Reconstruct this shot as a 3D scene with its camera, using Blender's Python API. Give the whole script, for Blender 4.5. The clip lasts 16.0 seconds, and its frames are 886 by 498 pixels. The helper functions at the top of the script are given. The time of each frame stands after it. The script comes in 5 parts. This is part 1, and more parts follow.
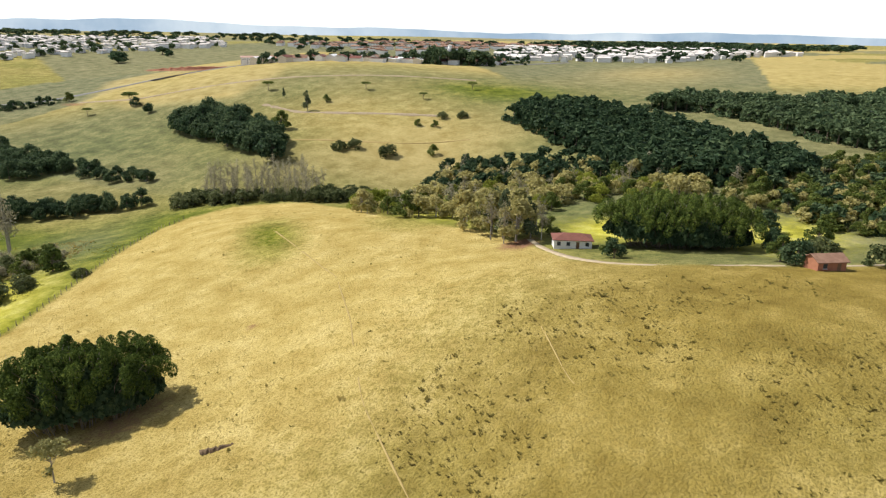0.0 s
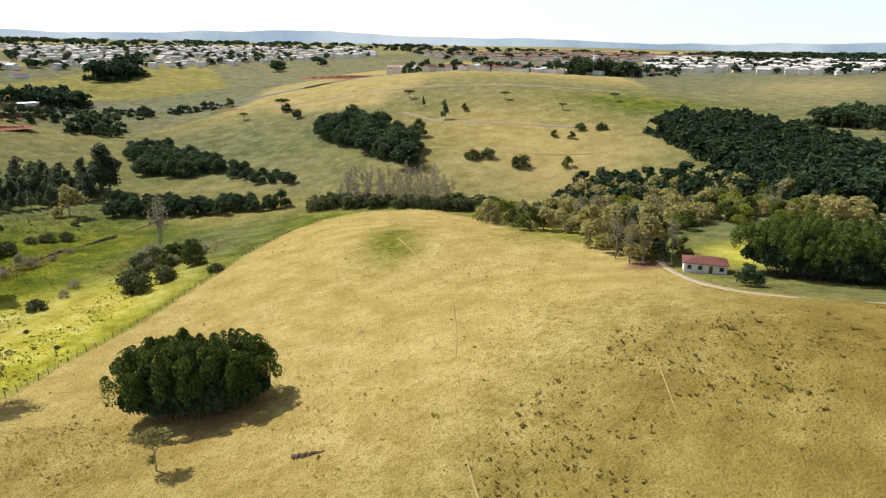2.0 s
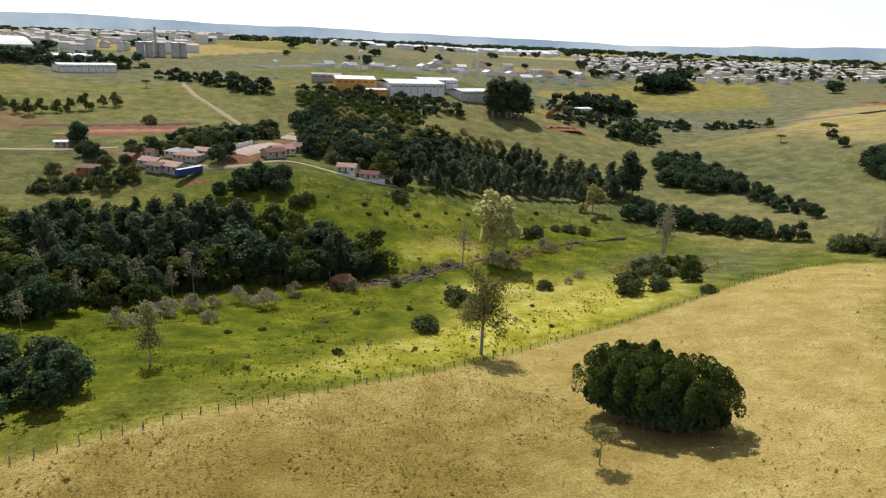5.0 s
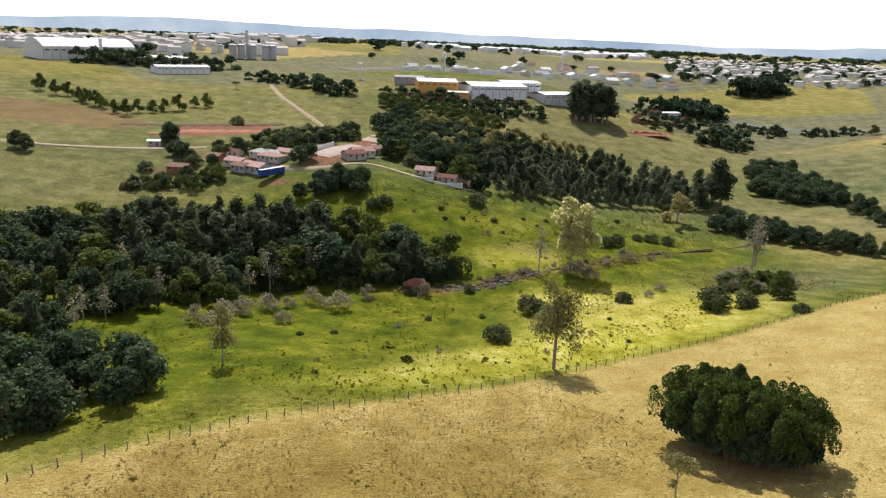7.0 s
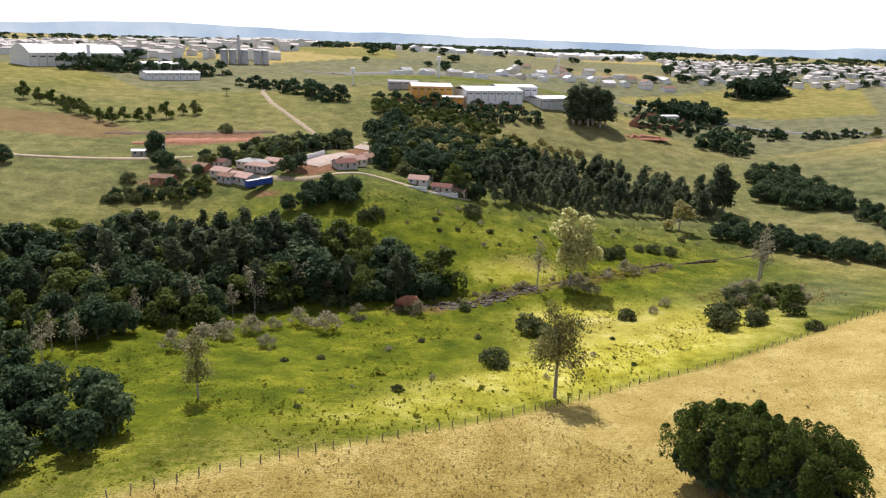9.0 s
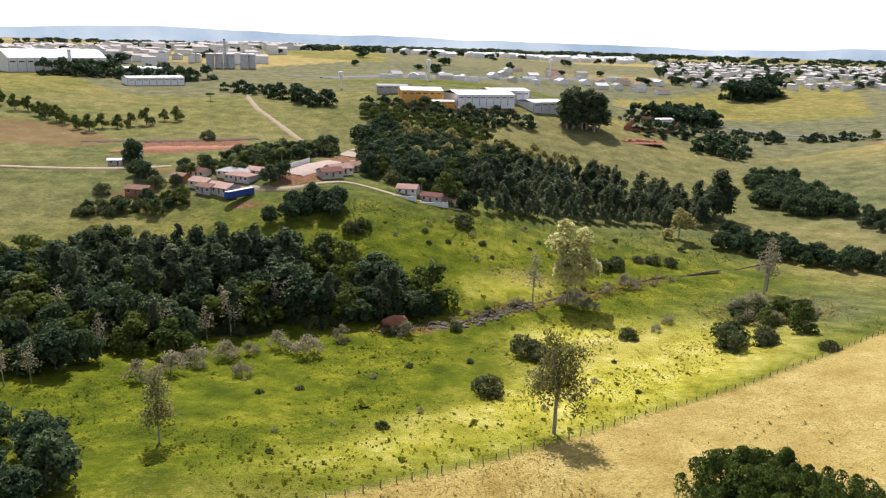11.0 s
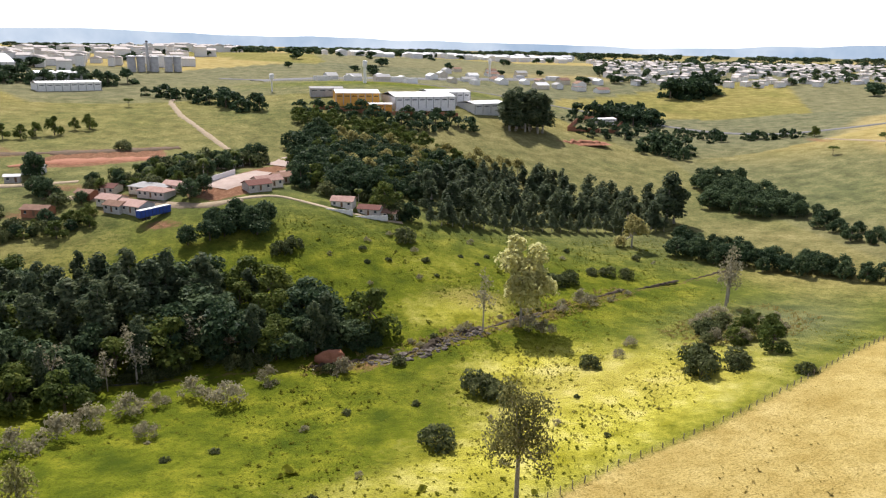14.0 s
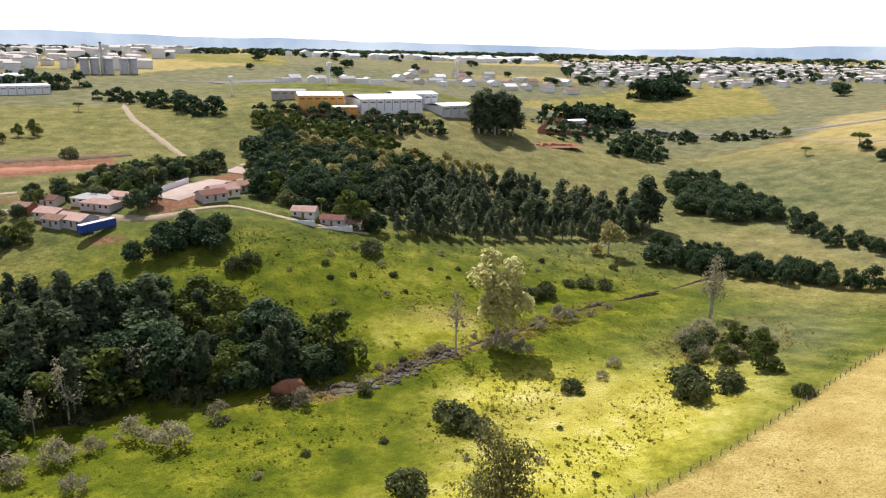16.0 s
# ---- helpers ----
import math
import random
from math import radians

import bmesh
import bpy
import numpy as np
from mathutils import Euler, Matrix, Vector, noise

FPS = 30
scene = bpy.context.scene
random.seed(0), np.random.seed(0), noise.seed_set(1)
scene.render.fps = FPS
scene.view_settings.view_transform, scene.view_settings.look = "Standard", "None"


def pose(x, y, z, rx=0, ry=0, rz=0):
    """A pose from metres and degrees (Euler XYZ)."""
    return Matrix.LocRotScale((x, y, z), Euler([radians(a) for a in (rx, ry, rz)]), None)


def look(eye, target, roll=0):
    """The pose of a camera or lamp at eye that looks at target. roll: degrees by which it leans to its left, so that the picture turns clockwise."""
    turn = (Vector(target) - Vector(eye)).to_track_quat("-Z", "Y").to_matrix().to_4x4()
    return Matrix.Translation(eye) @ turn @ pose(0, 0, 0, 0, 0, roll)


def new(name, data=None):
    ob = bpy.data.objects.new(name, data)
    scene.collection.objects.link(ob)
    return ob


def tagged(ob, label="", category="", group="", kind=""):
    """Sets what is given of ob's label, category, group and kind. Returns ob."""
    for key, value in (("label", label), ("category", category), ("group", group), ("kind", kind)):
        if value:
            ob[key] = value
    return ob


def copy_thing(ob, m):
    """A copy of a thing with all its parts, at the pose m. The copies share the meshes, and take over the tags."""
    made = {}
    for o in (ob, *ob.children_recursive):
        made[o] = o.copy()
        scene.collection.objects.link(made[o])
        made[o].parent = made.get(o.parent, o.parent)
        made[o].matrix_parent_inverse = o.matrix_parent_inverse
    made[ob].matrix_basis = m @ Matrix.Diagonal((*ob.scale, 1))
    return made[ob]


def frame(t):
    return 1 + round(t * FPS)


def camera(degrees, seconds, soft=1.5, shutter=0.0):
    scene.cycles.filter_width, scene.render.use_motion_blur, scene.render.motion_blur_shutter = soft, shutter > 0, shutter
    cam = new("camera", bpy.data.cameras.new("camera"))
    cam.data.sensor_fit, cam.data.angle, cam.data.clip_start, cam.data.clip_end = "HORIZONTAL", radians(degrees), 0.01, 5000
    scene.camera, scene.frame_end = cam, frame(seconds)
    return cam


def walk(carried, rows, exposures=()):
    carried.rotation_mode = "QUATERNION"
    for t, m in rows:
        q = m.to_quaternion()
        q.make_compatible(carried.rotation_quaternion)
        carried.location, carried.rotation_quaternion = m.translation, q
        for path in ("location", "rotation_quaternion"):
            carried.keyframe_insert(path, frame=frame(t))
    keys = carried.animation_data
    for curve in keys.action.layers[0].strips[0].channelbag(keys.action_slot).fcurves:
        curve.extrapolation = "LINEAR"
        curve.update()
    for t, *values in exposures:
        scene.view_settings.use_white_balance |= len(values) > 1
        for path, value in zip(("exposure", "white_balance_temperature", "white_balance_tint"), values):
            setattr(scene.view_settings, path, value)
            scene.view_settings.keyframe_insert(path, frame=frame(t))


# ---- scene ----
# The way of the drone: seconds, eye, target, roll
PATH = [
    (0.0, look((-12.66, -1.60, 69.35), (69.04, 48.50, 40.81), 1.08)),
    (0.5, look((-9.85, -2.34, 69.08), (64.28, 58.58, 40.91), 1.32)),
    (1.0, look((-7.37, -2.64, 68.83), (66.38, 58.85, 40.90), 1.16)),
    (1.5, look((-5.61, -2.64, 68.65), (68.40, 58.63, 40.90), 1.01)),
    (2.0, look((-4.65, -2.69, 68.59), (65.69, 62.84, 41.05), 1.02)),
    (2.5, look((-3.81, -3.00, 68.70), (60.25, 68.73, 41.31), 1.18)),
    (3.0, look((-3.18, -3.29, 68.94), (55.43, 73.00, 41.65), 1.27)),
    (3.5, look((-3.30, -3.61, 69.24), (43.31, 80.54, 41.96), 1.56)),
    (4.0, look((-2.81, -4.33, 69.48), (27.76, 86.85, 42.08), 2.02)),
    (6.5, look((-0.37, -1.90, 69.74), (1.89, 94.13, 41.93), 2.16)),
    (7.0, look((-0.00, -0.00, 69.99), (-0.06, 96.05, 42.18), 2.21)),
    (7.5, look((0.37, 2.56, 70.26), (0.01, 98.63, 42.50), 2.14)),
    (8.0, look((0.64, 5.57, 70.54), (0.52, 101.66, 42.86), 2.02)),
    (8.5, look((0.77, 8.85, 70.78), (0.91, 104.96, 43.16), 1.93)),
    (9.0, look((0.95, 12.29, 70.94), (1.28, 108.44, 43.46), 1.81)),
    (11.5, look((2.21, 30.91, 71.16), (4.27, 127.15, 44.09), 1.43)),
    (12.0, look((2.45, 34.93, 71.17), (5.74, 131.15, 44.14), 1.36)),
    (12.5, look((2.66, 39.14, 71.16), (7.40, 135.30, 44.14), 1.28)),
    (13.0, look((2.94, 43.37, 71.10), (9.20, 139.45, 44.11), 1.27)),
    (13.5, look((3.28, 47.35, 70.97), (10.98, 143.35, 44.06), 1.19)),
    (14.0, look((3.63, 51.35, 70.80), (12.75, 147.24, 43.91), 1.10)),
    (14.5, look((4.01, 55.41, 70.65), (14.62, 151.16, 43.83), 1.02)),
    (15.0, look((4.45, 59.49, 70.52), (16.34, 155.11, 43.77), 0.98)),
    (15.5, look((4.90, 63.63, 70.41), (17.80, 159.13, 43.67), 0.95)),
    (16.0, look((5.46, 67.76, 70.31), (18.81, 163.22, 43.66), 0.97)),
]
cam = camera(63.28, 16.0, soft=1.25)
walk(cam, PATH, exposures=[(0.0, 0.38, 6200, 10), (1.5, 0.28, 6200, 10), (4.0, -0.06, 6200, 10), (7.0, 0.24, 6150, 14), (12.0, 0.42, 6150, 16), (16.0, 0.48, 6150, 16)])

# ---------------------------------------------------------------- daylight
SUN_TURN, SUN_HEIGHT = radians(-13), radians(50)
world = bpy.data.worlds.new("sky")
scene.world = world
world.use_nodes = True
sky = world.node_tree.nodes.new("ShaderNodeTexSky")
sky.sky_type, sky.sun_disc = "NISHITA", False
sky.sun_elevation, sky.sun_rotation = SUN_HEIGHT, SUN_TURN
sky.air_density, sky.dust_density, sky.ozone_density = 0.7, 0.3, 2.0
background = world.node_tree.nodes["Background"]
background.inputs["Strength"].default_value = 0.125
hazy = world.node_tree.nodes.new("ShaderNodeHueSaturation")
hazy.inputs["Saturation"].default_value, hazy.inputs["Value"].default_value = 0.4, 1.2
world.node_tree.links.new(sky.outputs["Color"], hazy.inputs["Color"])
world.node_tree.links.new(hazy.outputs["Color"], background.inputs["Color"])
sun_data = bpy.data.lights.new("sun", "SUN")
sun_data.energy, sun_data.angle, sun_data.color = 5.0, radians(0.5), (1.0, 0.94, 0.83)
sun = new("sun", sun_data)
to_sun = Vector((math.sin(SUN_TURN) * math.cos(SUN_HEIGHT), math.cos(SUN_TURN) * math.cos(SUN_HEIGHT), math.sin(SUN_HEIGHT)))
sun.matrix_world = look(to_sun * 300, (0, 0, 0))

# ---------------------------------------------------------------- materials


def material(name, rough=0.9):
    m = bpy.data.materials.new(name)
    m.use_nodes = True
    nodes, links = m.node_tree.nodes, m.node_tree.links
    shader = nodes["Principled BSDF"]
    shader.inputs["Roughness"].default_value = rough
    shader.inputs["Specular IOR Level"].default_value = 0.25
    return m, nodes, links, shader


def grain(nodes, links, scale, detail=4.0, rough=0.6, where=None):
    """Noise at a real size: scale is repeats a metre."""
    n = nodes.new("ShaderNodeTexNoise")
    n.inputs["Scale"].default_value, n.inputs["Detail"].default_value, n.inputs["Roughness"].default_value = scale, detail, rough
    if where is None:
        where = nodes.new("ShaderNodeNewGeometry").outputs["Position"]
    links.new(where, n.inputs["Vector"])
    return n.outputs["Fac"]


def ramp(nodes, links, fac, stops):
    r = nodes.new("ShaderNodeValToRGB")
    r.color_ramp.elements[0].position, r.color_ramp.elements[0].color = stops[0][0], (*stops[0][1], 1)
    r.color_ramp.elements[1].position, r.color_ramp.elements[1].color = stops[-1][0], (*stops[-1][1], 1)
    for at, c in stops[1:-1]:
        r.color_ramp.elements.new(at).color = (*c, 1)
    links.new(fac, r.inputs["Fac"])
    return r.outputs["Color"]


def blend(nodes, links, fac, a, b, how="MIX"):
    x = nodes.new("ShaderNodeMix")
    x.data_type, x.blend_type = "RGBA", how
    for value, slot in ((fac, 0), (a, 6), (b, 7)):
        if isinstance(value, (int, float)):
            x.inputs[slot].default_value = value
        elif isinstance(value, tuple):
            x.inputs[slot].default_value = (*value, 1)
        else:
            links.new(value, x.inputs[slot])
    return x.outputs[2]


def sums(nodes, links, how, a, b, clamp=False):
    x = nodes.new("ShaderNodeMath")
    x.operation, x.use_clamp = how, clamp
    for value, slot in ((a, 0), (b, 1)):
        if isinstance(value, (int, float)):
            x.inputs[slot].default_value = value
        else:
            links.new(value, x.inputs[slot])
    return x.outputs[0]


def bumped(nodes, links, shader, height, strength, distance):
    b = nodes.new("ShaderNodeBump")
    b.inputs["Strength"].default_value, b.inputs["Distance"].default_value = strength, distance
    links.new(height, b.inputs["Height"])
    links.new(b.outputs["Normal"], shader.inputs["Normal"])


def surface(name, dark, light, scale=0.8, rough=0.85, bump=0.2, metal=0.0):
    """A weathered matt surface: two tones of one colour in coarse stains and fine grain."""
    m, nodes, links, shader = material(name, rough)
    where = nodes.new("ShaderNodeTexCoord").outputs["Object"]
    coarse, fine = grain(nodes, links, scale, 5, 0.65, where), grain(nodes, links, scale * 9, 3, 0.6, where)
    tone = sums(nodes, links, "ADD", sums(nodes, links, "MULTIPLY", coarse, 0.65), sums(nodes, links, "MULTIPLY", fine, 0.35))
    own = nodes.new("ShaderNodeObjectInfo").outputs["Random"]
    tone = sums(nodes, links, "ADD", tone, sums(nodes, links, "MULTIPLY", sums(nodes, links, "SUBTRACT", own, 0.5), 0.25))
    links.new(ramp(nodes, links, tone, [(0.3, dark), (0.7, light)]), shader.inputs["Base Color"])
    shader.inputs["Metallic"].default_value = metal
    bumped(nodes, links, shader, fine, bump, 0.05)
    return m


def leafage(name, dark, mid, light, through_light=0.35):
    """Leaves: each clump has its own tone, each plant its own cast, and light passes through."""
    m, nodes, links, shader = material(name, 0.55)
    shader.inputs["Specular IOR Level"].default_value = 0.05
    each = nodes.new("ShaderNodeNewGeometry").outputs["Random Per Island"]
    own = nodes.new("ShaderNodeObjectInfo").outputs["Random"]
    patch = grain(nodes, links, 0.09, 3)
    bough = grain(nodes, links, 0.45, 2)
    tone = sums(nodes, links, "ADD", sums(nodes, links, "MULTIPLY", each, 0.42), sums(nodes, links, "MULTIPLY", own, 0.30))
    tone = sums(nodes, links, "ADD", tone, sums(nodes, links, "MULTIPLY", sums(nodes, links, "SUBTRACT", bough, 0.36), 0.6))
    tone = sums(nodes, links, "ADD", tone, sums(nodes, links, "MULTIPLY", patch, 0.25))
    colour = ramp(nodes, links, tone, [(0.12, dark), (0.5, mid), (0.92, light)])
    links.new(colour, shader.inputs["Base Color"])
    glow = nodes.new("ShaderNodeBsdfTranslucent")
    links.new(colour, glow.inputs["Color"])
    mixed = nodes.new("ShaderNodeMixShader")
    mixed.inputs[0].default_value = through_light
    links.new(shader.outputs[0], mixed.inputs[1])
    links.new(glow.outputs[0], mixed.inputs[2])
    links.new(mixed.outputs[0], nodes["Material Output"].inputs["Surface"])
    return m


def land_material():
    """Soil and grass: dry pasture, lush meadow, bare earth and far ripe fields, laid out by the cover attribute."""
    m, nodes, links, shader = material("land", 0.95)
    shader.inputs["Specular IOR Level"].default_value = 0.02
    cover = nodes.new("ShaderNodeAttribute")
    cover.attribute_name = "cover"
    parts = nodes.new("ShaderNodeSeparateColor")
    links.new(cover.outputs["Color"], parts.inputs["Color"])
    lush, soil, ripe = parts.outputs[0], parts.outputs[1], parts.outputs[2]
    large, middle, small, fine = (grain(nodes, links, s, 5, r) for s, r in ((0.018, 0.55), (0.11, 0.6), (0.6, 0.65), (2.4, 0.6)))
    # dry pasture: straw, thin spots, green-brown tufts
    straw = ramp(nodes, links, middle, [(0.25, (0.33, 0.235, 0.065)), (0.52, (0.45, 0.345, 0.118)), (0.78, (0.57, 0.455, 0.19))])
    straw = blend(nodes, links, sums(nodes, links, "MULTIPLY", ramp(nodes, links, small, [(0.48, (0, 0, 0)), (0.66, (1, 1, 1))]), 0.42), straw, (0.26, 0.19, 0.045))
    straw = blend(nodes, links, sums(nodes, links, "MULTIPLY", ramp(nodes, links, fine, [(0.46, (0, 0, 0)), (0.62, (1, 1, 1))]), 0.5), straw, (0.17, 0.13, 0.032))
    # lush meadow
    green = ramp(nodes, links, middle, [(0.3, (0.054, 0.078, 0.007)), (0.5, (0.118, 0.140, 0.010)), (0.72, (0.25, 0.245, 0.022))])
    green = blend(nodes, links, sums(nodes, links, "MULTIPLY", ramp(nodes, links, small, [(0.48, (0, 0, 0)), (0.64, (1, 1, 1))]), 0.5), green, (0.046, 0.062, 0.006))
    green = blend(nodes, links, sums(nodes, links, "MULTIPLY", ramp(nodes, links, fine, [(0.5, (0, 0, 0)), (0.7, (1, 1, 1))]), 0.65), green, (0.046, 0.058, 0.008))
    # edges between the covers are ragged
    ragged = sums(nodes, links, "ADD", lush, sums(nodes, links, "MULTIPLY", sums(nodes, links, "SUBTRACT", small, 0.5), 0.55))
    ragged = sums(nodes, links, "ADD", ragged, sums(nodes, links, "MULTIPLY", sums(nodes, links, "SUBTRACT", large, 0.5), 0.7))
    colour = blend(nodes, links, ramp(nodes, links, ragged, [(0.22, (0, 0, 0)), (0.78, (1, 1, 1))]), straw, green)
    # dull grass of slopes and far land, slight haze painted into its blue
    dull = ramp(nodes, links, middle, [(0.3, (0.090, 0.098, 0.054)), (0.5, (0.150, 0.154, 0.085)), (0.72, (0.235, 0.22, 0.125))])
    dull = blend(nodes, links, sums(nodes, links, "MULTIPLY", ramp(nodes, links, small, [(0.48, (0, 0, 0)), (0.66, (1, 1, 1))]), 0.45), dull, (0.075, 0.075, 0.038))
    colour = blend(nodes, links, cover.outputs["Alpha"], colour, dull)
    # seeding yellow grass, with the meadow's sun patch painted into its colour
    sun_bloom = nodes.new("ShaderNodeAttribute")
    sun_bloom.attribute_name = "sun_bloom"
    seeding = ramp(nodes, links, middle, [(0.3, (0.28, 0.26, 0.02)), (0.5, (0.47, 0.43, 0.06)), (0.7, (0.63, 0.56, 0.18))])
    seeding = blend(nodes, links, sums(nodes, links, "MULTIPLY", ramp(nodes, links, fine, [(0.46, (0, 0, 0)), (0.64, (1, 1, 1))]), 0.5), seeding, (0.19, 0.185, 0.02))
    patchy = sums(nodes, links, "ADD", sun_bloom.outputs["Fac"], sums(nodes, links, "MULTIPLY", sums(nodes, links, "SUBTRACT", small, 0.5), 0.9))
    colour = blend(nodes, links, ramp(nodes, links, patchy, [(0.2, (0, 0, 0)), (0.85, (1, 1, 1))]), colour, seeding)
    # grazed short, brown-gold; part of its darkness is painted cloud shade
    worn = nodes.new("ShaderNodeAttribute")
    worn.attribute_name = "worn"
    short = ramp(nodes, links, middle, [(0.3, (0.17, 0.120, 0.026)), (0.5, (0.245, 0.178, 0.042)), (0.72, (0.35, 0.262, 0.078))])
    short = blend(nodes, links, sums(nodes, links, "MULTIPLY", ramp(nodes, links, fine, [(0.46, (0, 0, 0)), (0.62, (1, 1, 1))]), 0.5), short, (0.115, 0.09, 0.022))
    eaten_shade = sums(nodes, links, "ADD", worn.outputs["Fac"], sums(nodes, links, "MULTIPLY", sums(nodes, links, "SUBTRACT", small, 0.5), 0.6))
    colour = blend(nodes, links, ramp(nodes, links, eaten_shade, [(0.15, (0, 0, 0)), (0.9, (1, 1, 1))]), colour, short)
    ripe_grass = ramp(nodes, links, middle, [(0.3, (0.34, 0.25, 0.085)), (0.7, (0.50, 0.39, 0.17))])
    colour = blend(nodes, links, ripe, colour, ripe_grass)
    earth = ramp(nodes, links, small, [(0.3, (0.14, 0.075, 0.042)), (0.55, (0.24, 0.125, 0.072)), (0.75, (0.33, 0.19, 0.115))])
    bare = sums(nodes, links, "ADD", soil, sums(nodes, links, "MULTIPLY", sums(nodes, links, "SUBTRACT", small, 0.5), 0.6))
    colour = blend(nodes, links, ramp(nodes, links, bare, [(0.35, (0, 0, 0)), (0.65, (1, 1, 1))]), colour, earth)
    links.new(colour, shader.inputs["Base Color"])
    bumped(nodes, links, shader, sums(nodes, links, "ADD", small, sums(nodes, links, "MULTIPLY", fine, 0.8)), 0.9, 0.5)
    return m


LAND = land_material()
BARK = surface("bark", (0.07, 0.05, 0.035), (0.20, 0.16, 0.12), 2.0, 0.95, 0.5)
PALE_BARK = surface("pale_bark", (0.20, 0.17, 0.13), (0.46, 0.42, 0.35), 2.0, 0.9, 0.3)
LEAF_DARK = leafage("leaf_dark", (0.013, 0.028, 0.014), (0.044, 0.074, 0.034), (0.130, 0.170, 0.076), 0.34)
LEAF_MID = leafage("leaf_mid", (0.036, 0.056, 0.014), (0.085, 0.115, 0.026), (0.19, 0.21, 0.048), 0.42)
LEAF_GUM = leafage("leaf_gum", (0.030, 0.046, 0.026), (0.074, 0.100, 0.052), (0.17, 0.19, 0.092), 0.44)
LEAF_BAMBOO = leafage("leaf_bamboo", (0.020, 0.034, 0.008), (0.086, 0.124, 0.026), (0.26, 0.30, 0.058), 0.4)
LEAF_YELLOW = leafage("leaf_yellow", (0.34, 0.33, 0.13), (0.58, 0.55, 0.25), (0.78, 0.74, 0.44), 0.68)
LEAF_GREY = leafage("leaf_grey", (0.15, 0.135, 0.078), (0.27, 0.245, 0.15), (0.42, 0.38, 0.25), 0.48)
LEAF_OLIVE = leafage("leaf_olive", (0.18, 0.17, 0.055), (0.35, 0.315, 0.115), (0.54, 0.47, 0.20), 0.5)
LEAF_FENCE_GUM = leafage("leaf_fence_gum", (0.075, 0.078, 0.024), (0.21, 0.20, 0.075), (0.40, 0.37, 0.16), 0.68)
LEAF_LIME = leafage("leaf_lime", (0.085, 0.11, 0.014), (0.19, 0.22, 0.030), (0.34, 0.35, 0.060), 0.5)
GRASS_DRY = leafage("grass_dry", (0.21, 0.165, 0.045), (0.30, 0.235, 0.070), (0.42, 0.34, 0.12), 0.6)
GRASS_BROWN = leafage("grass_brown", (0.095, 0.080, 0.018), (0.15, 0.122, 0.028), (0.23, 0.175, 0.045), 0.45)
LEAF_BUSH = leafage("leaf_bush", (0.028, 0.040, 0.014), (0.082, 0.100, 0.038), (0.20, 0.21, 0.09), 0.42)
LEAF_PLANTED = leafage("leaf_planted", (0.050, 0.070, 0.040), (0.125, 0.155, 0.085), (0.25, 0.275, 0.14), 0.5)
GRASS_YELLOW = leafage("grass_yellow", (0.30, 0.28, 0.05), (0.46, 0.42, 0.11), (0.62, 0.56, 0.22), 0.8)
GRASS_GREEN = leafage("grass_green", (0.100, 0.118, 0.010), (0.16, 0.175, 0.016), (0.30, 0.29, 0.035), 0.7)
TRAIL = surface("cattle_trail", (0.25, 0.18, 0.06), (0.35, 0.26, 0.10), 0.5, 0.95, 0.4)
DIRT = surface("dirt_track", (0.22, 0.165, 0.10), (0.40, 0.32, 0.21), 0.5, 0.95, 0.4)
DARK_EARTH = surface("dark_earth", (0.085, 0.055, 0.030), (0.19, 0.125, 0.070), 0.3, 0.95, 0.4)
PALE_ROOF = surface("pale_roof", (0.42, 0.37, 0.33), (0.66, 0.61, 0.56), 0.05, 0.85, 0.1)
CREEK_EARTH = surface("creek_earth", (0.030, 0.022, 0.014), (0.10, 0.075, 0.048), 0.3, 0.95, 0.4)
RED_EARTH = surface("red_earth", (0.22, 0.085, 0.045), (0.38, 0.17, 0.095), 0.3, 0.95, 0.4)
PALE_YARD = surface("pale_yard", (0.29, 0.215, 0.175), (0.44, 0.35, 0.295), 0.25, 0.95, 0.3)
ASPHALT = surface("asphalt", (0.10, 0.10, 0.10), (0.19, 0.185, 0.175), 0.2, 0.9, 0.2)
STONE = surface("creek_stone", (0.06, 0.05, 0.04), (0.26, 0.22, 0.18), 1.2, 0.85, 0.5)
WATER = surface("creek_water", (0.028, 0.028, 0.018), (0.06, 0.055, 0.035), 0.5, 0.4, 0.4)
WHITEWASH = surface("whitewash", (0.62, 0.60, 0.56), (0.82, 0.80, 0.77), 0.7, 0.85, 0.1)
OLD_WHITEWASH = surface("old_whitewash", (0.34, 0.31, 0.27), (0.58, 0.55, 0.50), 0.6, 0.9, 0.15)
CREAM = surface("cream_paint", (0.50, 0.44, 0.34), (0.68, 0.61, 0.49), 0.7, 0.85, 0.1)
OCHRE = surface("ochre_paint", (0.62, 0.30, 0.05), (0.78, 0.42, 0.09), 0.2, 0.8, 0.1)
BRICK = surface("brick_wall", (0.25, 0.10, 0.055), (0.40, 0.18, 0.10), 0.6, 0.9, 0.2)
ROOF_RED = surface("clay_tiles", (0.10, 0.038, 0.028), (0.18, 0.074, 0.055), 0.8, 0.9, 0.3)
ROOF_PINK = surface("bleached_tiles", (0.26, 0.15, 0.115), (0.46, 0.30, 0.245), 0.8, 0.9, 0.3)
ROOF_BROWN = surface("old_tiles", (0.16, 0.085, 0.055), (0.30, 0.18, 0.12), 0.8, 0.9, 0.3)
ROOF_GREY = surface("fibre_cement", (0.28, 0.27, 0.26), (0.46, 0.45, 0.43), 0.4, 0.85, 0.15)
ROOF_WHITE = surface("white_sheet_roof", (0.60, 0.59, 0.57), (0.78, 0.77, 0.75), 0.1, 0.6, 0.05)
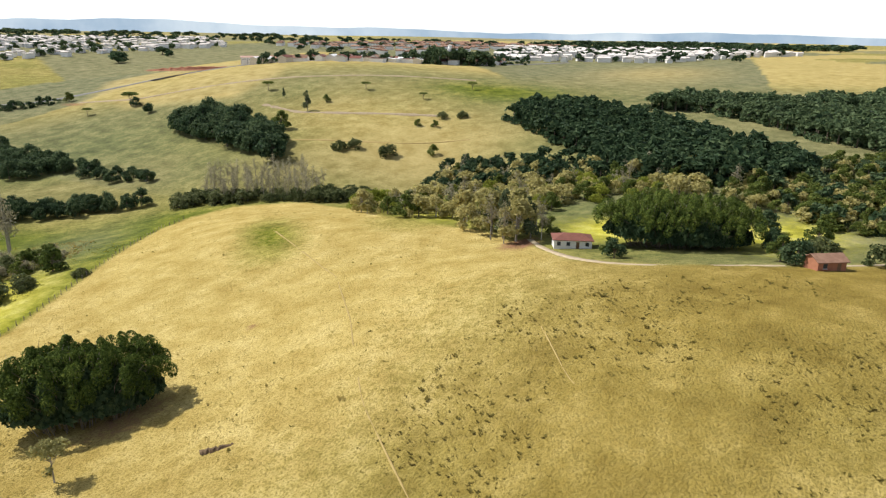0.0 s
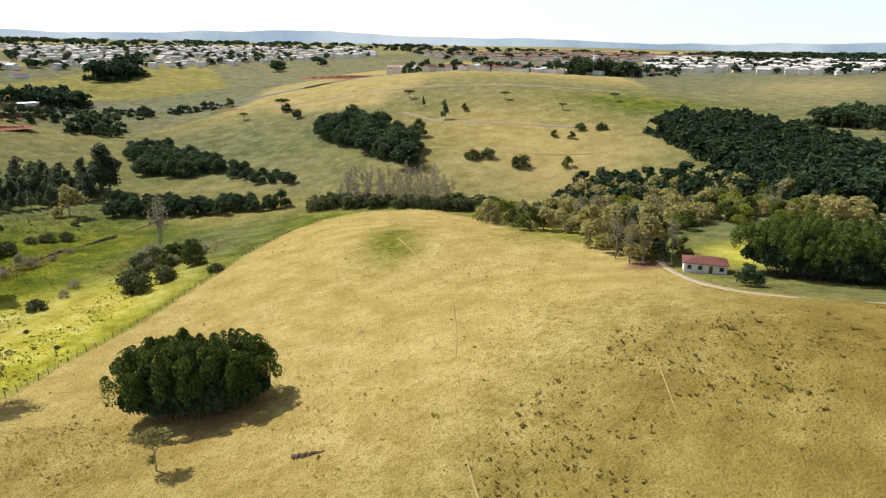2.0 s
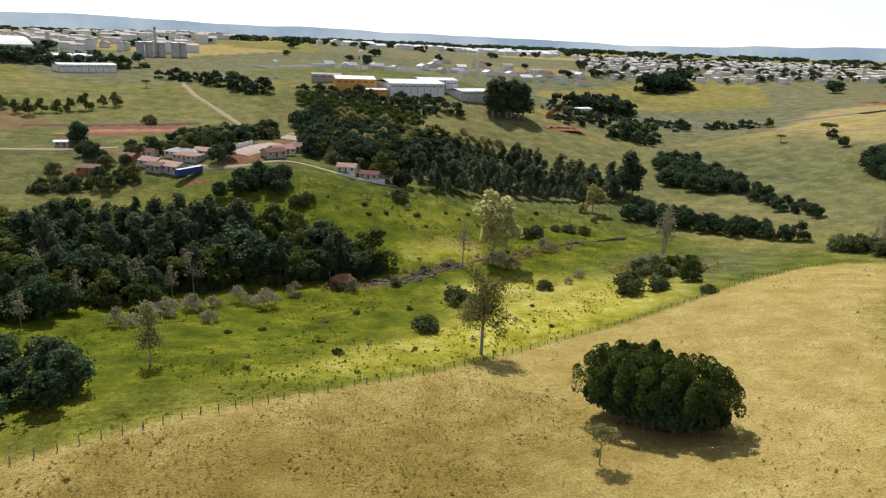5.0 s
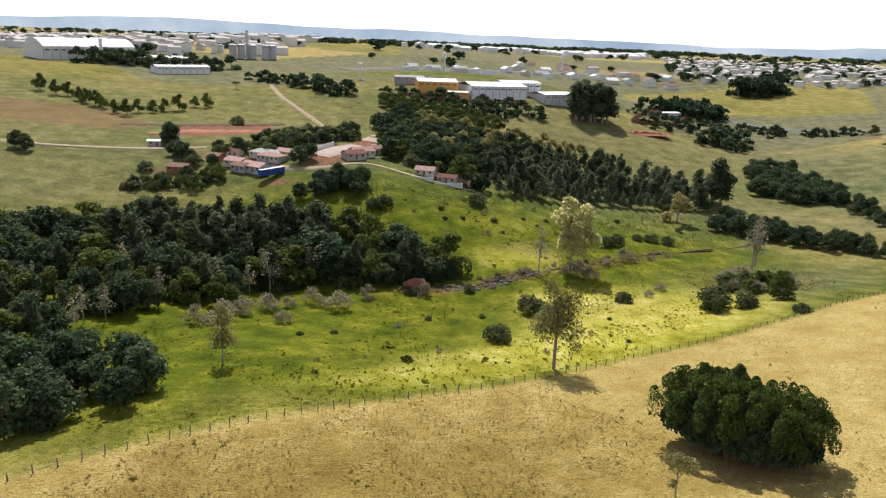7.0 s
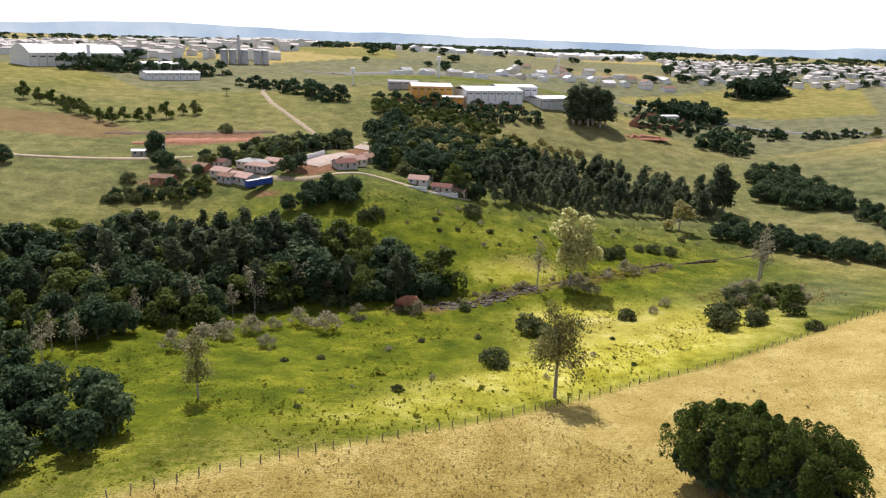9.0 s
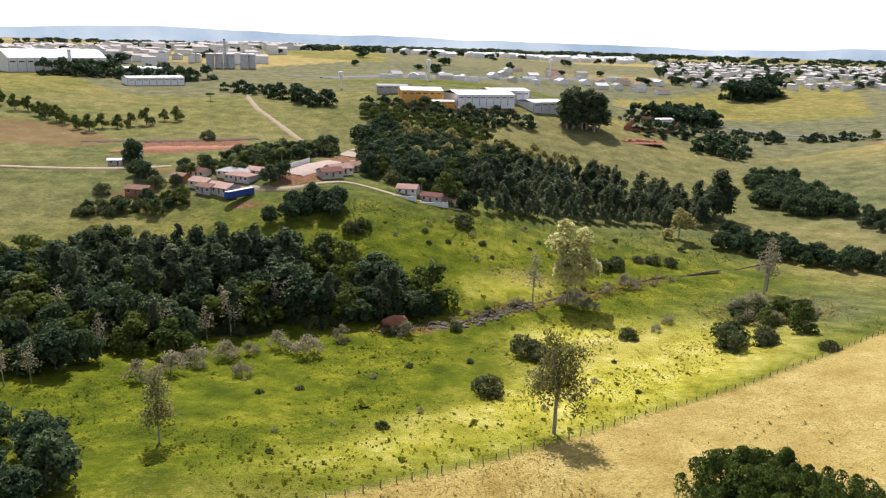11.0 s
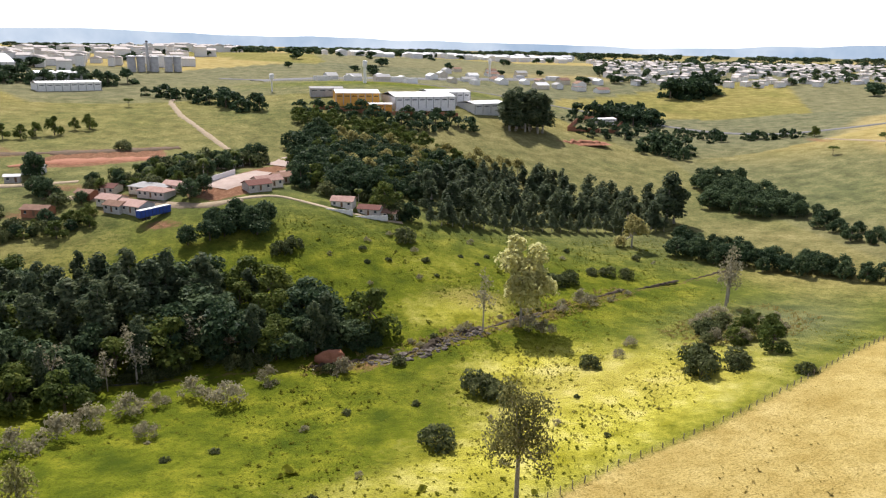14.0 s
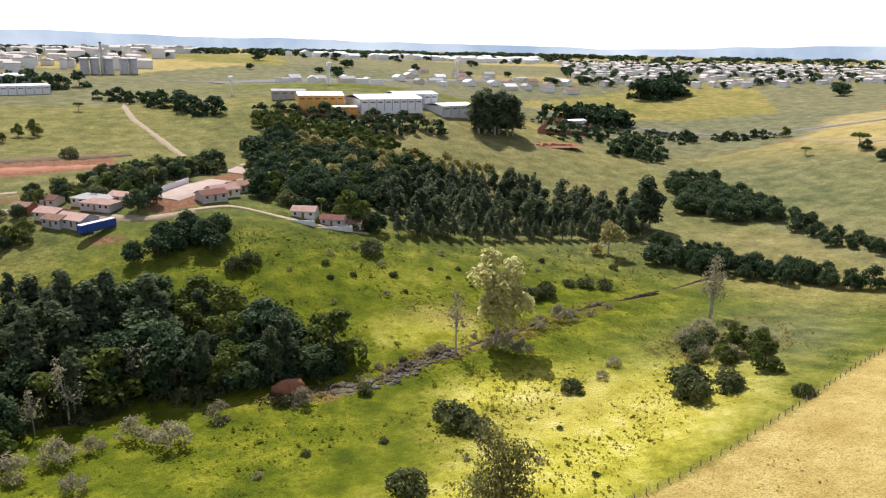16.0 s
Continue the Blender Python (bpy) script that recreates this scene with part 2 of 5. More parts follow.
CONCRETE = surface("concrete", (0.30, 0.29, 0.27), (0.50, 0.48, 0.45), 0.3, 0.9, 0.15)
BLUE_TARP = surface("blue_tarpaulin", (0.020, 0.045, 0.21), (0.035, 0.08, 0.34), 0.8, 0.55, 0.1)
STEEL = surface("dark_steel", (0.03, 0.03, 0.032), (0.09, 0.09, 0.092), 1.0, 0.6, 0.1, 0.4)
RUBBER = surface("rubber", (0.015, 0.015, 0.015), (0.035, 0.035, 0.035), 3.0, 0.9, 0.1)
GLASS = surface("window_dark", (0.02, 0.025, 0.03), (0.05, 0.06, 0.07), 1.0, 0.15, 0.0)
DOOR_WOOD = surface("door_wood", (0.10, 0.055, 0.03), (0.20, 0.12, 0.07), 2.0, 0.7, 0.2)
POST_WOOD = surface("post_wood", (0.14, 0.115, 0.09), (0.32, 0.28, 0.23), 3.0, 0.95, 0.4)

# ---------------------------------------------------------------- the lie of the land
HILLS = []


def hill(x, y, radius, height):
    """A soft rise, or a hollow where the height is below zero."""
    HILLS.append((x, y, radius, height))


hill(108, 36, 60, 21.3)
hill(-145, 435, 147, 4.8)
hill(184, 340, 60, 1.2)
hill(410, 250, 147, -2.7)
hill(-145, 620, 147, -10.1)
hill(225, -120, 147, 18.8)
hill(-44, 340, 60, 16.4)
hill(-44, 264, 60, -3.2)
hill(560, 1060, 334, -1.0)
hill(-44, 112, 60, 13.9)
hill(410, 65, 147, 10.0)
hill(225, 435, 147, -18.7)
hill(40, 620, 147, 50.6)
hill(225, 620, 147, -16.9)
hill(410, 435, 147, 39.7)
hill(184, 188, 60, 18.5)
hill(-330, 620, 147, 8.3)
hill(260, 188, 60, -20.8)
hill(410, -120, 147, -16.0)
hill(-44, 188, 60, -11.0)
hill(32, 36, 60, -14.8)
hill(-330, 65, 147, -3.9)
hill(32, -40, 60, 5.8)
hill(-280, 1060, 334, 23.6)
hill(184, 264, 60, -9.3)
hill(260, 264, 60, 12.6)
hill(410, 620, 147, 0.7)
hill(-120, 264, 60, -10.7)
hill(-700, 1060, 334, -16.9)
hill(980, 1060, 334, 2.4)
hill(140, 640, 334, -29.6)
hill(140, 220, 334, 14.8)
hill(108, 340, 60, 4.4)
hill(-330, 435, 147, 7.7)
hill(140, -200, 334, -8.6)
hill(-44, 36, 60, 4.9)
hill(184, 36, 60, -6.1)
hill(260, 112, 60, 4.2)
hill(-120, 112, 60, -12.0)
hill(-120, 188, 60, 6.6)
hill(40, 435, 147, -4.7)
hill(108, 112, 60, -2.0)
hill(-330, 250, 147, -8.3)
hill(-145, 250, 147, 10.9)


def ease(a, b, v):
    t = np.clip((v - a) / (b - a), 0, 1)
    return t * t * (3 - 2 * t)


def ground_z(x, y):
    """Height of the land: a valley bowl, its hills, and the far plateau with a low ridge."""
    x, y = np.asarray(x, float), np.asarray(y, float)
    z = -10 + 58 * (1 - np.exp(-((x - 60) ** 2 + (y - 230) ** 2) / 520**2))
    for hx, hy, hr, hh in HILLS:
        z = z + hh * np.exp(-((x - hx) ** 2 + (y - hy) ** 2) / (2 * hr * hr))
    far, turn = np.hypot(x, y), np.arctan2(x, np.maximum(y, 1e-3))
    rise = 6 + 6 * np.exp(-(((turn + 0.15) / 0.45) ** 2)) + 4 * np.sin(x * 0.0031 + 1) * np.sin(y * 0.0027)
    return z + ease(1100, 4600, far) * rise


def grow(lo, hi, step, far, rate):
    """Grid lines: even between lo and hi, then ever wider out to far on both sides."""
    lines = list(np.arange(lo, hi + step / 2, step))
    up, s = lines[-1], step
    while up < far:
        s *= rate
        up += s
        lines.append(up)
    down, s = lines[0], step
    while down > -far:
        s *= rate
        down -= s
        lines.insert(0, down)
    return np.array(lines)


def inside(poly, x, y):
    """Signed distance to a polygon's edge, above zero inside."""
    x, y = np.asarray(x, float), np.asarray(y, float)
    best, odd = np.full(x.shape, 1e9), np.zeros(x.shape, bool)
    for (ax, ay), (bx, by) in zip(poly, poly[1:] + poly[:1]):
        ex, ey = bx - ax, by - ay
        t = np.clip(((x - ax) * ex + (y - ay) * ey) / (ex * ex + ey * ey + 1e-9), 0, 1)
        best = np.minimum(best, np.hypot(x - ax - t * ex, y - ay - t * ey))
        if ay != by:
            odd ^= ((ay > y) != (by > y)) & (x < (bx - ax) * (y - ay) / (by - ay) + ax)
    return np.where(odd, best, -best)


CREEK = [(-70, 216), (-40, 224), (-14, 228), (0, 231), (8, 233), (18, 237), (26, 246), (37, 251), (56, 263), (68, 272), (92, 289), (118, 303), (150, 322)]
FENCE_LINE = [(-75, 80), (-44, 105), (-6, 132), (25, 154), (50, 171), (81, 187), (108, 203), (140, 224), (169, 243), (184, 247)]
PASTURE = FENCE_LINE + [(204, 240), (222, 212), (212, 180), (193, 150), (186, 107), (167, 76), (154, 63), (151, 40), (166, 12), (230, -60), (150, -260), (-260, -260), (-190, 20)]
VILLAGE_SOIL = [(-75, 343), (-60, 377), (-48, 420), (-36, 456), (-42, 405), (-44, 350), (-60, 335)]
CUT_SOIL = [(-163, 394), (-158, 438), (-113, 460), (-100, 425), (-134, 403)]
TERRACES = [(-250, 398), (-187, 401), (-166, 425), (-215, 462), (-290, 461)]
RIPE_HILL = [(325, 480), (345, 560), (420, 640), (700, 640), (620, 480), (505, 470), (420, 420), (360, 410)]


def paint_cover(x, y):
    """How lush, how bare and how ripe the ground is at each place."""
    lush = 0.56 + 0 * x
    soil, ripe = 0 * x, 0 * x

    def spot(target, cx, cy, rx, ry, value, turn=0.0):
        c, s = math.cos(radians(turn)), math.sin(radians(turn))
        u, v = (x - cx) * c + (y - cy) * s, (y - cy) * c - (x - cx) * s
        w = np.exp(-((u / rx) ** 2 + (v / ry) ** 2))
        return target * (1 - w) + value * w

    lush = spot(lush, 0, 250, 190, 130, 1.1)
    lush = spot(lush, 10, 300, 90, 60, 1.05)
    lush = spot(lush, 35, 275, 20, 16, 0.5)
    # less lush here, to paint the sun patch by the creek
    lush = spot(lush, 62, 212, 46, 22, 0.58, 30)
    lush = spot(lush, 20, 172, 30, 12, 0.6, 30)
    lush = spot(lush, 250, 60, 60, 70, 0.85)
    lush = spot(lush, 255, 400, 60, 140, 0.85, 20)
    lush = spot(lush, 200, 330, 50, 60, 0.45)
    lush = spot(lush, 350, 270, 90, 110, 0.30)
    lush = spot(lush, 430, 330, 60, 120, 0.45, 30)
    lush = spot(lush, 470, 250, 40, 60, 0.85, 20)
    lush = spot(lush, 200, 560, 120, 80, 0.5)
    lush = spot(lush, -170, 520, 150, 110, 0.62)
    lush = spot(lush, -150, 300, 80, 60, 0.6)
    lush = spot(lush, 20, 690, 110, 40, 1.0)
    lush = spot(lush, 330, 110, 70, 70, 0.6)
    field = ease(-2.5, 2.5, inside(PASTURE, x, y))
    dry = 0.06 + 0 * x
    dry = spot(dry, 60, 45, 75, 42, 0.38)
    dry = spot(dry, 140, 0, 70, 60, 0.48)
    dry = spot(dry, 5, 90, 40, 26, 0.30, 30)
    dry = spot(dry, 153, 168, 36, 13, 0.75, 45)
    dry = spot(dry, 190, 135, 24, 20, 0.5)
    lush = lush * (1 - field) + dry * field
    ripe = ease(-12, 12, inside(RIPE_HILL, x, y)) * 0.9
    ripe = np.maximum(ripe, 0.75 * np.exp(-(((x - 700) / 110) ** 2 + ((y - 200) / 60) ** 2)))
    ripe = np.maximum(ripe, 0.8 * np.exp(-(((x - 260) / 130) ** 2 + ((y - 1030) / 40) ** 2)))
    ripe = np.maximum(ripe, 0.35 * ease(900, 2500, np.hypot(x, y)))
    for poly, much in ((VILLAGE_SOIL, 0.9), (CUT_SOIL, 0.75), (TERRACES, 0.5)):
        soil = np.maximum(soil, much * ease(-3, 3, inside(poly, x, y)))
    for cx, cy, rx, ry, much in ((172, 85, 14, 7, 0.75), (-95, 332, 16, 9, 0.55), (-128, 330, 16, 8, 0.6), (0, 228, 7, 3, 0.7), (330, 560, 7, 25, 0.6), (455, 545, 60, 9, 0.6), (150, 560, 26, 5, 0.7), (-262, 410, 40, 14, 0.5), (57, 109, 16, 9, 0.55), (96, 117, 4, 2.2, 0.6), (-75, 315, 10, 5, 0.7), (-100, 345, 18, 7, 0.6), (-128, 362, 20, 8, 0.6), (-60, 405, 12, 14, 0.5), (-215, 300, 12, 5, 0.6)):
        soil = np.maximum(soil, much * np.exp(-(((x - cx) / rx) ** 2 + ((y - cy) / ry) ** 2)))
    # far land: a patchwork of plots, some grazed dull, some green, some ripe
    out = ease(105, 200, np.hypot((x - 40) * 0.75, y - 190))
    dull = np.where(x > 210, 0.72, 0.55) * out
    dull = spot(dull, 350, 270, 90, 110, 0.25)
    dull = spot(dull, 470, 250, 40, 60, 0.1, 20)
    dull = spot(dull, -170, 520, 130, 90, 0.4)
    dull = spot(dull, 20, 690, 110, 40, 0.0)
    dull = spot(dull, 132, 256, 48, 24, 0.7, 33)
    dull = spot(dull, 108, 234, 18, 12, 0.5, 33)
    # a ripe tone on the near meadow brightens the painted sun patch
    ripe = np.maximum(ripe, 0.25 * np.exp(-(((x - 68) / 34) ** 2 + ((y - 213) / 15) ** 2)))
    ripe = np.maximum(ripe, 0.55 * np.exp(-(((x - 320) / 60) ** 2 + ((y - 225) / 55) ** 2)))
    rng = np.random.default_rng(9)
    plots = ease(560, 700, np.hypot(x, y))
    if plots.max() > 0:
        seeds = np.stack([rng.uniform(-2600, 2600, 260), rng.uniform(-200, 3600, 260)], 1)
        far = np.where(plots > 0)[0]
        which = np.concatenate([np.argmin((x[k, None] - seeds[:, 0]) ** 2 + ((y[k, None] - seeds[:, 1]) * 1.6) ** 2, 1) for k in np.array_split(far, 40)])
        tone, shade = rng.random(260)[which], rng.random(260)[which]
        p = plots[far]
        dull[far] = dull[far] * (1 - p) + p * np.where(tone < 0.55, 0.95, 0.2)
        ripe[far] = np.maximum(ripe[far] * 0.7, p * np.where(tone > 0.78, 0.7, 0.15 * shade))
    dull, ripe = spot(dull, 20, 705, 130, 45, 0.0), spot(ripe, 20, 705, 130, 45, 0.0)
    # grazed and worn spots: brown grass, with cloud shade painted in as well
    grazed = spot(spot(0 * x, 70, 28, 62, 36, 0.12), 145, 5, 70, 50, 0.25)
    dull = dull * (1 - field) + grazed * field
    worn = spot(spot(spot(0 * x, 70, 24, 75, 42, 0.75), 150, 5, 75, 52, 0.95), -10, 90, 74, 36, 0.85, 30) * field
    gully = np.full(x.shape, 1e9)
    for (ax, ay), (bx, by) in zip(CREEK, CREEK[1:]):
        t = np.clip(((x - ax) * (bx - ax) + (y - ay) * (by - ay)) / ((bx - ax) ** 2 + (by - ay) ** 2), 0, 1)
        gully = np.minimum(gully, np.hypot(x - ax - t * (bx - ax), y - ay - t * (by - ay)))
    soil = np.maximum(soil, 0.42 * (1 - ease(0.8, 4.0, gully)))
    # yellow spots: bright grass, and the sun patch painted near the creek
    sun_bloom = 0 * x
    for cx, cy, rx, ry, value, turn in ((70, 208, 52, 24, 0.95, 32), (44, 228, 22, 12, 0.9, 25), (34, 178, 36, 14, 0.95, 32), (0, 152, 40, 12, 0.6, 32), (28, 262, 22, 14, 0.6, 0), (205, 70, 22, 16, 0.9, 20), (212, 20, 30, 20, 0.8, 0), (-70, 105, 30, 12, 0.3, 35), (205, 130, 16, 22, 0.6, 0), (30, 300, 30, 16, 0.35, 0)):
        sun_bloom = spot(sun_bloom, cx, cy, rx, ry, value, turn)
    sun_bloom = sun_bloom * (1 - field)
    return lush, soil, ripe, dull, sun_bloom, worn


def build_ground():
    xs, ys = grow(-230, 500, 3.4, 4900, 1.07), grow(-60, 640, 3.4, 4900, 1.07)
    gx, gy = np.meshgrid(xs, ys)
    x, y = gx.ravel(), gy.ravel()
    z = ground_z(x, y)
    near = 1 - ease(500, 900, np.hypot(x, y))
    z = z + near * 0.22 * (np.sin(x * 0.083 + 2 * np.sin(y * 0.047)) * np.sin(y * 0.071 + 1.7 * np.sin(x * 0.039)) + 0.4 * np.sin(x * 0.19 + 2.3 * np.sin(y * 0.13)) * np.sin(y * 0.23 + 2 * np.sin(x * 0.17)))
    nx, ny = len(xs), len(ys)
    i = (np.arange(ny - 1)[:, None] * nx + np.arange(nx - 1)).ravel()
    me = bpy.data.meshes.new("ground")
    me.from_pydata(np.stack([x, y, z], 1).tolist(), [], np.stack([i, i + 1, i + nx + 1, i + nx], 1).tolist())
    me.polygons.foreach_set("use_smooth", [True] * len(me.polygons))
    lush, soil, ripe, dull, sun_bloom, worn = paint_cover(x, y)
    for name, values in (("sun_bloom", sun_bloom), ("worn", worn)):
        me.attributes.new(name, "FLOAT", "POINT").data.foreach_set("value", values.astype(np.float32))
    cover = me.attributes.new("cover", "FLOAT_COLOR", "POINT")
    cover.data.foreach_set("color", np.stack([lush, soil, ripe, dull], 1).astype(np.float32).ravel())
    me.materials.append(LAND)
    return tagged(new("ground", me), "rolling pasture of dry straw and green meadow", "ground", kind="structure")


build_ground()


# ---------------------------------------------------------------- building blocks
def mesh(name, verts, faces, mat, smooth=False):
    me = bpy.data.meshes.new(name)
    me.from_pydata(verts.tolist() if isinstance(verts, np.ndarray) else [tuple(v) for v in verts], [], faces.tolist() if isinstance(faces, np.ndarray) else faces)
    me.materials.append(mat)
    if smooth:
        me.polygons.foreach_set("use_smooth", [True] * len(me.polygons))
    return me


def part(name, data, parent, label=""):
    ob = new(name, data)
    ob.parent = parent
    return tagged(ob, label)


def thing(name, label, category, group="", kind=""):
    return tagged(new(name), label, category, group, kind)


def bm_mesh(name, bm, mat, smooth=False):
    me = bpy.data.meshes.new(name)
    bm.to_mesh(me)
    bm.free()
    me.materials.append(mat)
    if smooth:
        me.polygons.foreach_set("use_smooth", [True] * len(me.polygons))
    return me


def box(bm, x0, x1, y0, y1, z0, z1, bevel=0.0):
    made = bmesh.ops.create_cube(bm, size=1)["verts"]
    for v in made:
        v.co = Vector(((x0 + x1) / 2 + v.co.x * (x1 - x0), (y0 + y1) / 2 + v.co.y * (y1 - y0), (z0 + z1) / 2 + v.co.z * (z1 - z0)))
    if bevel:
        edges = {e for v in made for e in v.link_edges}
        bmesh.ops.bevel(bm, geom=list(edges), offset=bevel, segments=1, affect="EDGES")


def boxed(name, mat, *boxes, bevel=0.0):
    bm = bmesh.new()
    for b in boxes:
        box(bm, *b, bevel=bevel)
    return bm_mesh(name, bm, mat)


def gz(x, y):
    return float(ground_z(x, y))


def ribbon(name, line, width, mat, label, lift=0.12, step=3.0, ragged=0.15, seed=1, category="road"):
    """A track laid on the land: a thin raised bed with uneven edges."""
    rng = np.random.default_rng(seed)
    pts = [np.array(line[0], float)]
    for a, b in zip(line, line[1:]):
        a, b = np.array(a, float), np.array(b, float)
        n = max(1, int(np.linalg.norm(b - a) / step))
        pts += [a + (b - a) * k / n for k in range(1, n + 1)]
    pts = np.array(pts)
    for _ in range(3):
        pts[1:-1] = (pts[:-2] + 2 * pts[1:-1] + pts[2:]) / 4
    way = np.gradient(pts, axis=0)
    way /= np.linalg.norm(way, axis=1)[:, None] + 1e-9
    side = np.stack([-way[:, 1], way[:, 0]], 1)
    verts, faces = [], []
    rows = (-1.0, -0.8, 0.0, 0.8, 1.0)
    for p, s in zip(pts, side):
        w = width / 2 * (1 + ragged * rng.normal())
        for k, r in enumerate(rows):
            q = p + s * w * r
            verts.append((q[0], q[1], gz(*q) + (lift if 0 < k < 4 else -0.5)))
    for i in range(len(pts) - 1):
        for k in range(4):
            a = i * 5 + k
            faces.append((a, a + 5, a + 6, a + 1))
    return tagged(new(name, mesh(name, np.array(verts), faces, mat, True)), label, category, kind="structure")


# ---------------------------------------------------------------- plants
def tube(points, radii, sides=6):
    """A tapered limb along points: vertices and faces."""
    verts, faces = [], []
    for n, (p, r) in enumerate(zip(points, radii)):
        p = np.array(p, float)
        ahead = np.array(points[min(n + 1, len(points) - 1)], float) - np.array(points[max(n - 1, 0)], float)
        ahead /= np.linalg.norm(ahead) + 1e-9
        u = np.cross(ahead, (0.3, 1, 0.2))
        u /= np.linalg.norm(u) + 1e-9
        v = np.cross(ahead, u)
        for k in range(sides):
            a = 2 * math.pi * k / sides
            verts.append(p + r * (math.cos(a) * u + math.sin(a) * v))
    for n in range(len(points) - 1):
        for k in range(sides):
            a, b = n * sides + k, n * sides + (k + 1) % sides
            faces.append([a, b, b + sides, a + sides])
    return np.array(verts), faces


def joined(pieces):
    verts, faces, n = [], [], 0
    for v, f in pieces:
        verts.append(v)
        faces += [[k + n for k in face] for face in f]
        n += len(v)
    return np.concatenate(verts), faces


def leaf_clumps(rng, at, out, size, long=1.5, droop=0.3, spread=0.42):
    """Bent leaf sprays at the places given, facing roughly outwards."""
    n = len(at)
    face = out + rng.normal(0, spread, (n, 3))
    face /= np.linalg.norm(face, axis=1)[:, None] + 1e-9
    along = np.cross(face, rng.normal(0, 1, (n, 3)))
    along[:, 2] -= droop
    along /= np.linalg.norm(along, axis=1)[:, None] + 1e-9
    across = np.cross(face, along)
    s = (size * rng.uniform(0.6, 1.35, n))[:, None]
    bend = face * s * 0.22
    corners = np.stack([at - along * s * long * 0.5 - bend, at + across * s * 0.5, at + along * s * long * 0.5 - bend, at - across * s * 0.5], 1)
    corners += rng.normal(0, 0.12, corners.shape) * s[:, None]
    i = np.arange(n)[:, None] * 4
    return corners.reshape(-1, 3), (i + np.array([0, 1, 2, 3])).tolist()


def crown(rng, lobes, count, size, low=-0.55, fill=0.25, **how):
    """Leaf sprays over the skins of several rounded lobes, thinner below and inside."""
    lobes = np.array(lobes, float)
    share = (lobes[:, 3] * lobes[:, 4] + lobes[:, 3] * lobes[:, 5]) ** 0.9
    pick = rng.choice(len(lobes), count, p=share / share.sum())
    d = rng.normal(0, 1, (count, 3))
    d /= np.linalg.norm(d, axis=1)[:, None]
    d[:, 2] = np.where(d[:, 2] < low, -d[:, 2], d[:, 2])
    r = np.where(rng.random(count) < fill, rng.uniform(0.35, 0.8, count), rng.normal(0.96, 0.09, count))
    at = lobes[pick, :3] + d * lobes[pick, 3:] * r[:, None]
    return leaf_clumps(rng, at, d + (0, 0, 0.35), size, **how)


def limbs(rng, height, lobes, radius, fork=0.3, lean=0.0):
    """A trunk that forks into limbs which reach for the lobes."""
    top = np.array([lean * height, 0, height * 0.72])
    line = [np.array([0, 0, -0.4]), np.array([lean * 0.1 * height + rng.normal(0, 0.1), rng.normal(0, 0.1), height * fork]), top]
    pieces = [tube(line, (radius * 1.25, radius * 0.85, radius * 0.25), 7)]
    for lobe in lobes:
        start = line[1] + (top - line[1]) * rng.uniform(0, 0.5)
        end = np.array(lobe[:3])
        mid = (start + end) / 2 + (0, 0, -0.05 * height)
        pieces.append(tube([start, mid, end], (radius * 0.5, radius * 0.35, radius * 0.1), 5))
    return joined(pieces)


def broad_lobes(rng, h, w, n, base=0.35):
    """Lobes of a broad crown, h high and w wide."""
    lobes = []
    for k in range(n):
        a, r = 2.4 * k + rng.uniform(-0.5, 0.5), w * 0.33 * math.sqrt((k + 0.3) / n) * rng.uniform(0.8, 1.15)
        top = h * (1 - 0.42 * (r / (w * 0.36)) ** 2) * rng.uniform(0.86, 1.04)
        s = w * rng.uniform(0.15, 0.25)
        if k % 3 == 2:
            r, top = w * 0.30 * rng.uniform(0.8, 1.2), h * rng.uniform(base + 0.15, 0.62)
        lobes.append((r * math.cos(a) * 1.25, r * math.sin(a) * 1.25, max(h * base, top - s), s, s * rng.uniform(0.85, 1.15), s * rng.uniform(0.75, 1.0)))
    return lobes


def slender_lobes(rng, h, w, n, start=0.24):
    return [(rng.normal(0, w * 0.13), rng.normal(0, w * 0.13), h * (start + (0.91 - start) * k / (n - 1)), w * (0.36 - 0.17 * k / (n - 1)) * rng.uniform(0.75, 1.25), w * (0.36 - 0.17 * k / (n - 1)) * rng.uniform(0.75, 1.25), h * 0.13) for k in range(n)]


KINDS = {}


def plant(kind, category, leaf, bark, seed, lobes, height, count, size, radius, fork=0.3, lean=0.0, **how):
    """Makes the two meshes of a kind of plant, about its own foot, and keeps them."""
    rng = np.random.default_rng(seed)
    lobes = lobes(rng)
    wood = limbs(rng, height, lobes, radius, fork, lean)
    green = crown(rng, lobes, count, size, **how)
    KINDS.setdefault(kind, []).append({"category": category, "height": height, "wood": wood, "green": green, "leaf": leaf, "bark": bark, "made": None})


